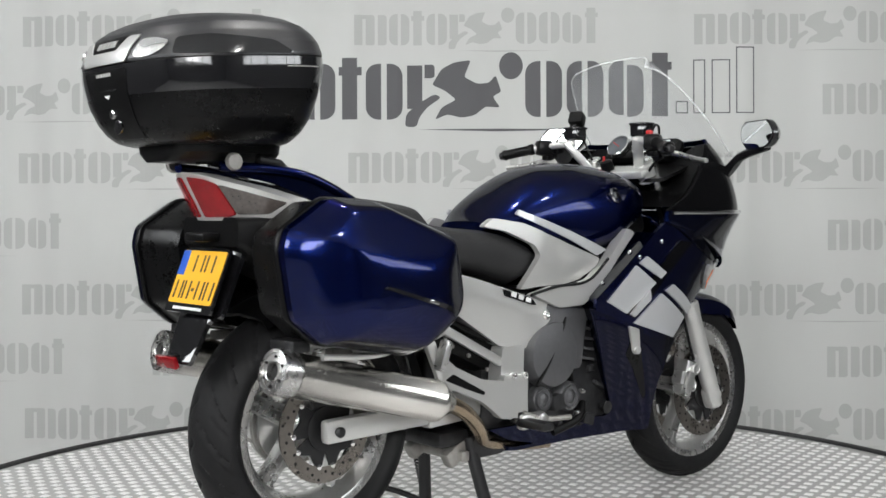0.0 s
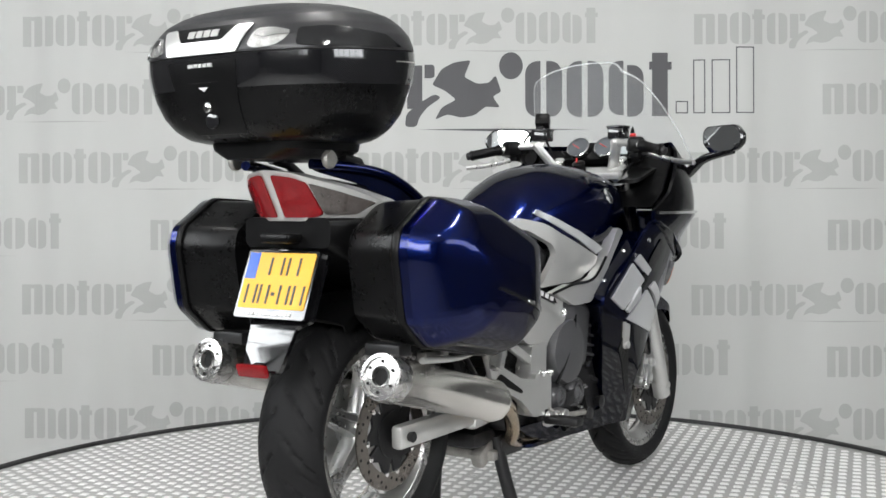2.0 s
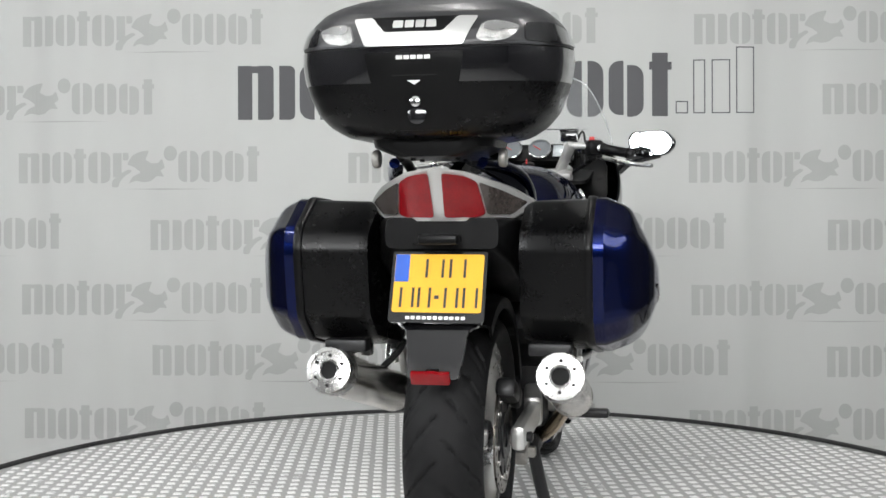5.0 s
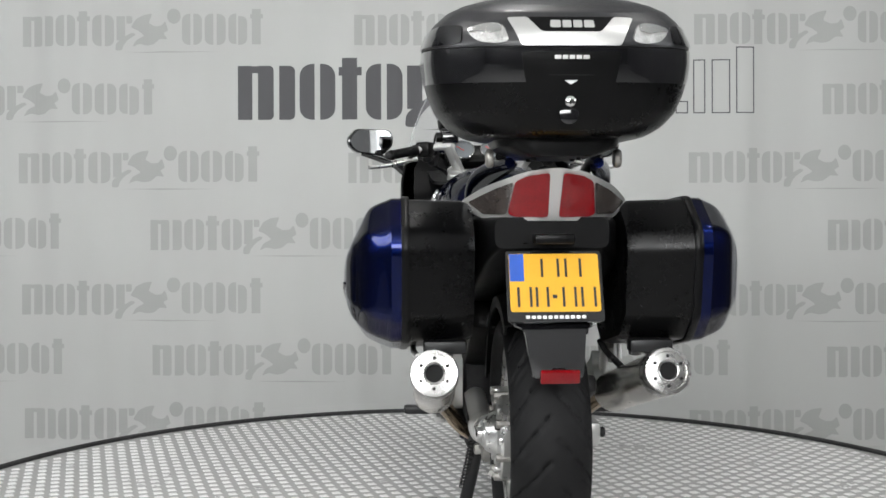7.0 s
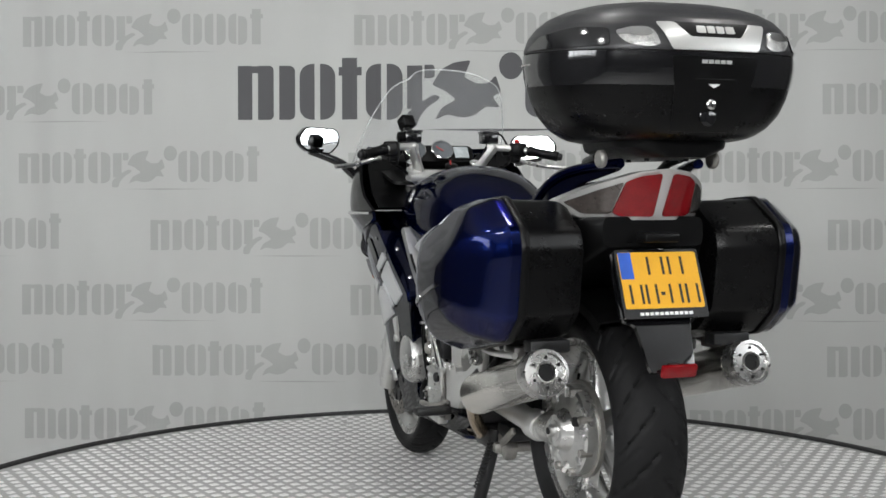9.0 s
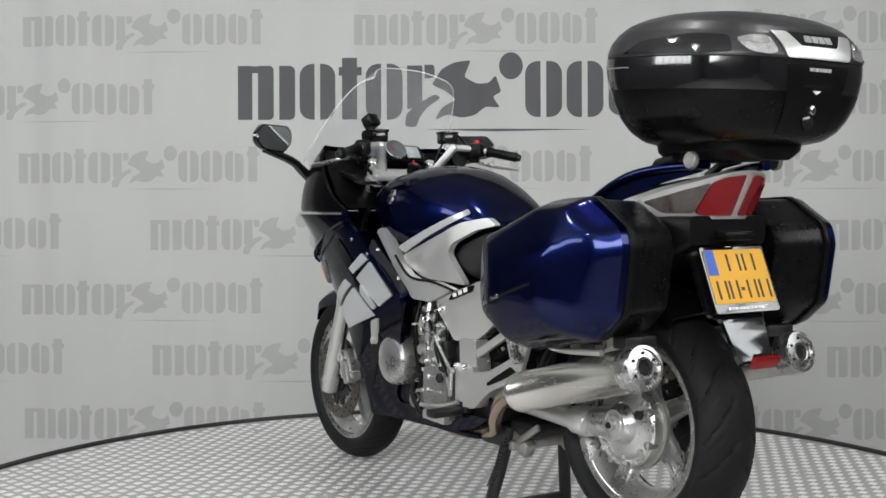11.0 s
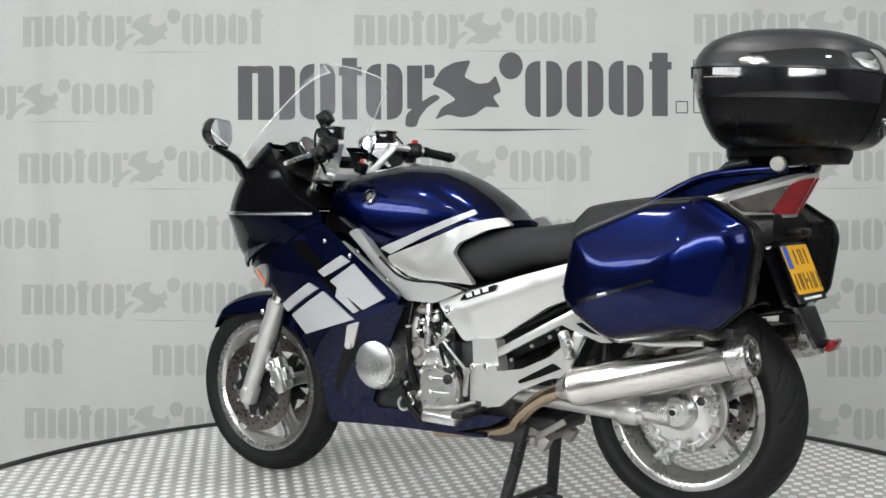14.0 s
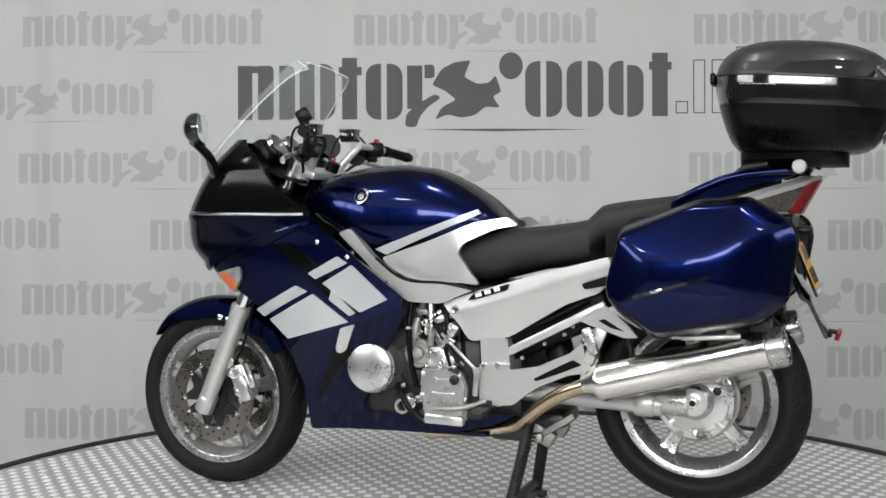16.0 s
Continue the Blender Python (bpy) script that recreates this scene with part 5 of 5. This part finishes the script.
# ribbed pump covers low on the right flank
for x, z, r in ((0.70, 0.395, 0.040), (0.815, 0.392, 0.044)):
    part("ribbed_cover", lathe([(r, -0.05), (r, 0.020), (r * 0.9, 0.026), (r * 0.86, 0.020), (r * 0.72, 0.020), (r * 0.68, 0.028), (r * 0.5, 0.028), (r * 0.46, 0.022), (r * 0.2, 0.030)], (x, -0.175, z), (0, -1, 0), 32), COVER, eng, "ribbed round cover")
for k in range(5):
    part("cylinder_fin", block((0.885, -0.185, 0.50 + k * 0.030), (0.07, 0.035, 0.007), 0.002, (0, 12, 0)), COVER, eng)
part("oil_filler", lathe([(0.015, 0), (0.015, 0.014), (0.011, 0.018), (0.006, 0.019)], (0.70, 0.21, 0.43), (0, 1, 0), 22), BLACK_METAL, eng, "black oil filler cap")
part("sight_ring", lathe([(0.013, 0), (0.017, 0.004), (0.017, 0.012), (0.013, 0.013), (0.013, 0.006)], (0.845, 0.205, 0.352), (0, 1, 0), 22), CHROME, eng)
for s in (1, -1):
    part("clutch_hose", tube([(0.80, s * 0.19, 0.66), (0.775, s * 0.215, 0.61), (0.70, s * 0.222, 0.50), (0.655, s * 0.215, 0.44)], 0.0055, 8, 2), BLACK, eng)
for s in (1, -1):
    for pts, r in (([(0.84, s * 0.17, 0.66), (0.80, s * 0.20, 0.60), (0.82, s * 0.19, 0.50), (0.85, s * 0.17, 0.42)], 0.010), ([(0.72, s * 0.16, 0.64), (0.69, s * 0.195, 0.58), (0.70, s * 0.19, 0.48)], 0.007),
                   ([(0.90, s * 0.17, 0.36), (0.86, s * 0.20, 0.32), (0.76, s * 0.18, 0.29)], 0.012), ([(0.60, s * 0.17, 0.56), (0.45, s * 0.17, 0.60), (0.30, s * 0.16, 0.68)], 0.010)):
        part("engine_hose", tube(pts, r, 10, 2), BLACK, eng)
    HANGER = [(0.622, 0.482), (0.528, 0.484), (0.527, 0.467), (0.443, 0.481), (0.346, 0.524), (0.304, 0.557), (0.298, 0.514), (0.266, 0.473), (0.346, 0.461), (0.443, 0.420), (0.485, 0.390), (0.518, 0.363), (0.622, 0.356)]
    SLOT = [(0.453, 0.446), (0.411, 0.468), (0.334, 0.507), (0.306, 0.493), (0.378, 0.463), (0.447, 0.438)]
    MOUNT = [(0.314, 0.623), (0.235, 0.667), (0.173, 0.615), (0.142, 0.578), (0.180, 0.576), (0.243, 0.597), (0.282, 0.610)]
    MSLOT = [(0.257, 0.625), (0.239, 0.630), (0.180, 0.595), (0.219, 0.604)]
    part("frame_post", sheet(rounded([(0.625, 0.56), (0.54, 0.56), (0.53, 0.47), (0.545, 0.36), (0.60, 0.345), (0.622, 0.36), (0.62, 0.45)], 0.01), lambda x, z: (x, s * 0.197, z), (0, -s * 0.05, 0), 0.02), SILVER, bike, "silver frame post")
    part("subframe_rail", bar((0.545, s * 0.185, 0.515), (0.245, s * 0.185, 0.668), 0.02, 0.026, 0.006), SILVER, bike, "silver subframe rail")
    hang = part("peg_hanger", join(sheet(rounded(HANGER, 0.008), lambda x, z: (x, s * (0.214 + 0.012 * (0.62 - x)), z), (0, -s * 0.022, 0), 0.03),
                                   bar((0.29, s * 0.222, 0.50), (0.245, s * 0.222, 0.60), 0.018, 0.034, 0.006)), SILVER, bike, "silver footpeg hanger plate")
    part("hanger_slot", sheet(rounded(SLOT, 0.006), lambda x, z: (x, s * (0.2165 + 0.012 * (0.62 - x)), z), (0, -s * 0.004, 0), 0.03), BLACK, hang, "black slot in the hanger")
    for x, z in ((0.607, 0.478), (0.562, 0.480), (0.255, 0.585), (0.30, 0.56)):
        part("hanger_bolt", lathe([(0.010, 0), (0.010, 0.010), (0.006, 0.013), (0.005, 0.010)], (x, s * 0.213, z), (0, s, 0), 14), CHROME, hang)
    for x, z in ((0.37, 0.575), (0.43, 0.545), (0.50, 0.50), (0.345, 0.60)):
        part("frame_bolt", lathe([(0.006, 0), (0.006, 0.006)], (x, s * 0.172, z), (0, s, 0), 8), ALU_DULL, hang)
    part("case_mount", sheet(rounded(MOUNT, 0.006), lambda x, z: (x, s * 0.225, z), (0, -s * 0.014, 0), 0.03), SILVER, bike, "silver side case mount")
    part("mount_slot", sheet(rounded(MSLOT, 0.004), lambda x, z: (x, s * 0.2275, z), (0, -s * 0.004, 0), 0.03), BLACK, bike)
    part("passenger_peg", join(block((0.275, s * 0.245, 0.565), (0.030, 0.03, 0.085), 0.010, (0, 20, 0)), block((0.268, s * 0.263, 0.565), (0.022, 0.012, 0.07), 0.004, (0, 20, 0))), ALU, hang, "folded passenger footpeg")
    part("rider_peg", join(block((0.60, s * 0.265, 0.345), (0.045, 0.11, 0.025), 0.008), block((0.60, s * 0.20, 0.36), (0.05, 0.03, 0.04), 0.008)), BLACK_METAL, hang, "rider footpeg")
    part("foot_lever", tube([(0.60, s * 0.215, 0.37), (0.68, s * 0.235, 0.345), (0.76, s * 0.25, 0.345)], 0.008, 10, 1), ALU_DULL, hang)
    if s > 0:
        part("shift_rod", join(bar((0.722, 0.222, 0.552), (0.625, 0.228, 0.462), 0.009, 0.009, 0.003), *[lathe([(0.010, -0.008), (0.010, 0.008)], p, (0, 1, 0), 14) for p in ((0.722, 0.222, 0.552), (0.625, 0.228, 0.462))]), ALU, hang, "silver shift rod")
        part("shift_arm", join(bar((0.722, 0.222, 0.552), (0.745, 0.218, 0.525), 0.012, 0.014, 0.004), bar((0.625, 0.228, 0.462), (0.632, 0.226, 0.385), 0.012, 0.018, 0.005)), ALU, hang)
    else:
        part("pedal_pivot", join(block((0.635, -0.215, 0.345), (0.10, 0.03, 0.045), 0.010), lathe([(0.018, 0), (0.018, 0.02), (0.010, 0.024)], (0.655, -0.225, 0.350), (0, -1, 0), 20)), ALU, hang, "silver brake pedal pivot")
part("inner_frame", join(block((0.42, 0, 0.62), (0.36, 0.30, 0.16), 0.03, (0, 25, 0)), block((0.95, 0, 0.76), (0.40, 0.30, 0.14), 0.03), block((0.6, 0, 0.66), (0.3, 0.30, 0.12), 0.03)), BLACK, bike, "black inner frame parts")
part("head_stock", join(block((1.22, 0, 0.93), (0.16, 0.16, 0.20), 0.03, (0, -23, 0)), block((1.15, 0, 0.99), (0.14, 0.20, 0.06), 0.02)), BLACK_METAL, bike)
part("shock", tube([(0.40, 0, 0.38), (0.47, 0, 0.66)], 0.045, 16), BLACK_METAL, bike)

# centre stand
st = part("centre_stand", join(*[tube([(0.50, s * 0.10, 0.30), (0.515, s * 0.115, 0.20), (0.55, s * 0.15, 0.03)], 0.019, 12, 1) for s in (1, -1)], bar((0.545, -0.14, 0.055), (0.545, 0.14, 0.055), 0.02, 0.025, 0.005),
                               *[block((0.56, s * 0.155, 0.012), (0.085, 0.035, 0.024), 0.008) for s in (1, -1)]), BLACK_METAL, bike, "black centre stand")
part("stand_pedal", join(tube([(0.54, 0.15, 0.06), (0.50, 0.20, 0.085), (0.46, 0.235, 0.10)], 0.009, 10, 1), block((0.455, 0.24, 0.103), (0.03, 0.03, 0.014), 0.004)), BLACK_METAL, st)
part("stand_spring", tube([Vector((0.475, 0.125, 0.27)).lerp(Vector((0.535, 0.150, 0.12)), k / 96) + Vector((math.cos(k * 0.9), math.sin(k * 0.9), 0)) * 0.009 for k in range(97)], 0.0028, 6), BLACK_METAL, st, "dark coiled stand spring")
part("stand_bracket", join(block((0.47, 0.08, 0.26), (0.10, 0.04, 0.05), 0.01, (0, -30, 0)), block((0.47, -0.08, 0.26), (0.10, 0.04, 0.05), 0.01, (0, -30, 0)), bar((0.47, -0.12, 0.25), (0.47, 0.12, 0.25), 0.03, 0.03, 0.006), bar((0.36, 0.10, 0.32), (0.46, 0.10, 0.26), 0.012, 0.02, 0.004)), ALU_DULL, st)

# handlebars
yoke = part("top_yoke", join(block((1.235, 0, 1.062), (0.07, 0.30, 0.028), 0.010, (0, -20, 0)), *[lathe([(0.030, -0.03), (0.030, 0.025), (0.024, 0.03)], (1.26, s * 0.12, 1.06), RAKE, 24) for s in (1, -1)]), SILVER, bike, "silver top yoke")
part("ignition_lock", lathe([(0.022, 0), (0.022, 0.03), (0.016, 0.034)], (1.215, 0, 1.07), RAKE, 20), BLACK, yoke)
part("key", block((1.20, 0.005, 1.105), (0.010, 0.004, 0.02), 0.002), RED_KNOB, yoke, "red ignition key")
for s in (1, -1):
    hb = part("handlebar", join(bar((1.245, s * 0.105, 1.075), (1.175, s * 0.155, 1.168), 0.034, 0.024, 0.007), tube([(1.195, s * 0.13, 1.16), (1.165, s * 0.20, 1.158), (1.135, s * 0.26, 1.146)], 0.012, 14, 1)), SILVER, bike, "silver handlebar riser")
    part("grip", lathe([(0.012, -0.005), (0.019, 0), (0.019, 0.012), (0.0165, 0.016), (0.0165, 0.095), (0.019, 0.10), (0.016, 0.108)], (1.133, s * 0.262, 1.146), Vector((-0.055, s * 0.1, -0.022)), 24), BLACK, hb, "black rubber grip")
    part("bar_end", lathe([(0.013, 0.108), (0.013, 0.118), (0.008, 0.122)], (1.133, s * 0.262, 1.146), Vector((-0.055, s * 0.1, -0.022)), 18), BLACK_METAL, hb)
    part("switch_box", join(block((1.155, s * 0.232, 1.150), (0.055, 0.055, 0.052), 0.012, (0, 0, -s * 28)), block((1.19, s * 0.205, 1.150), (0.03, 0.04, 0.04), 0.008), block((1.165, s * 0.225, 1.122), (0.03, 0.03, 0.03), 0.006)), BLACK, hb, "black switch box")
    part("lever_bracket", join(block((1.205, s * 0.235, 1.130), (0.05, 0.03, 0.03), 0.008, (0, 0, -s * 30)), lathe([(0.028, -0.012), (0.032, 0), (0.028, 0.012)], (1.215, s * 0.20, 1.125), (0.3, s, 0.2), 20)), BLACK_METAL, hb)
    part("hand_lever", tube([(1.215, s * 0.235, 1.125), (1.225, s * 0.30, 1.108), (1.205, s * 0.36, 1.095), (1.165, s * 0.425, 1.088)], [0.009, 0.007], 10, 2), ALU, hb, "silver hand lever")
    part("reservoir", join(block((1.212, s * 0.142, 1.192), (0.050, 0.058, 0.036), 0.005), block((1.212, s * 0.142, 1.213), (0.056, 0.064, 0.010), 0.004)), BLACK_GLOSS, hb, "black fluid reservoir")
    part("control_cable", tube([(1.18, s * 0.20, 1.17), (1.22, s * 0.19, 1.215), (1.27, s * 0.17, 1.20), (1.29, s * 0.14, 1.12)], 0.004, 8, 2), BLACK, hb)
    part("lever_cable", tube([(1.21, s * 0.22, 1.11), (1.24, s * 0.15, 1.07), (1.27, s * 0.10, 1.02)], 0.005, 8, 2), BLACK, hb)
part("red_switch", block((1.148, -0.225, 1.180), (0.016, 0.018, 0.014), 0.003), RED_KNOB, bike, "red engine stop switch")
ph = part("device_mount", join(block((1.235, 0.155, 1.245), (0.045, 0.05, 0.045), 0.008, (0, 30, 20)), block((1.23, 0.16, 1.215), (0.025, 0.03, 0.04), 0.006), lathe([(0.018, -0.03), (0.018, 0.03)], (1.222, 0.16, 1.195), (0, 1, 0), 16)), BLACK, bike, "black device mount")

# instruments
clock = part("instrument_panel", join(block((1.40, 0.0, 1.135), (0.05, 0.30, 0.085), 0.02, (0, 35, 0))), BLACK, bike, "black instrument cluster with two dials")
for y, r in ((0.085, 0.042), (-0.02, 0.042)):
    o = Vector((1.375, y, 1.152))
    dv = Vector((-0.82, 0, 0.57))
    g = part("dial", lathe([(r * 0.9, -0.005), (r * 0.9, 0.006)], o, dv, 32), DIAL, clock, "grey dial")
    part("dial_ring", lathe([(r * 0.9, 0.0), (r, 0.0), (r, 0.014), (r * 0.93, 0.016), (r * 0.9, 0.0)], o, dv, 36, False), CHROME, clock, "chrome dial ring")
    part("needle", block(o + dv * 0.009 + Vector((0, 0.01, 0.006)), (0.002, 0.03, 0.003), 0.001, (30, 0, 0)), RED_KNOB, clock)
part("display", block((1.372, -0.095, 1.150), (0.006, 0.055, 0.05), 0.003, (0, 35, 0)), LCD, clock, "grey display")

# mirrors
for s in (1, -1):
    c = Vector((1.451, 0.42, 1.190)) if s > 0 else Vector((1.451, -0.412, 1.174))
    n = Vector((-1, -0.38 * s, 0.07)).normalized()
    u = Vector((0, 0, 1)).cross(n).normalized() * -s
    v = n.cross(u) * (1 if (n.cross(u)).z > 0 else -1)
    shape = rounded([(a * 1.12, b * 1.12) for a, b in [(-0.078, 0.012), (-0.050, 0.042), (0.060, 0.040), (0.076, 0.022), (0.072, -0.012), (0.038, -0.042), (-0.052, -0.034), (-0.076, -0.012)]], 0.014)
    rings = [[c + n * d + u * a * k * (-1) + v * b * k for a, b in shape] for d, k in ((0.006, 0.97), (0.004, 1.03), (-0.01, 1.05), (-0.028, 0.90), (-0.042, 0.6), (-0.048, 0.25))]
    mir = part("mirror", loft(rings), BLACK_GLOSS, bike, "black mirror housing")
    part("mirror_glass", loft([[c + n * d + u * a * 0.93 * (-1) + v * b * 0.93 for a, b in shape] for d in (0.0055, 0.0075)]), MIRROR, mir, "mirror glass")
    part("mirror_stem", tube([c + u * 0.03 * 1 + v * -0.035 - n * 0.02, (1.475, s * 0.335, 1.115), (1.485, s * 0.30, 1.085), (1.49, s * 0.262, 1.055)], [0.013, 0.020], 14, 2), BLACK_GLOSS, mir, "black mirror stem")


# ---------- motion: table and motorcycle turn together ----------
def motions():
    walk(table, [(t, pose(0, 0, 0, 0, 0, a)) for t, a in TURN])
    walk(bike, [(t, pose(0, 0, 0, 0, 0, HEADING + a)) for t, a in TURN])


motions()
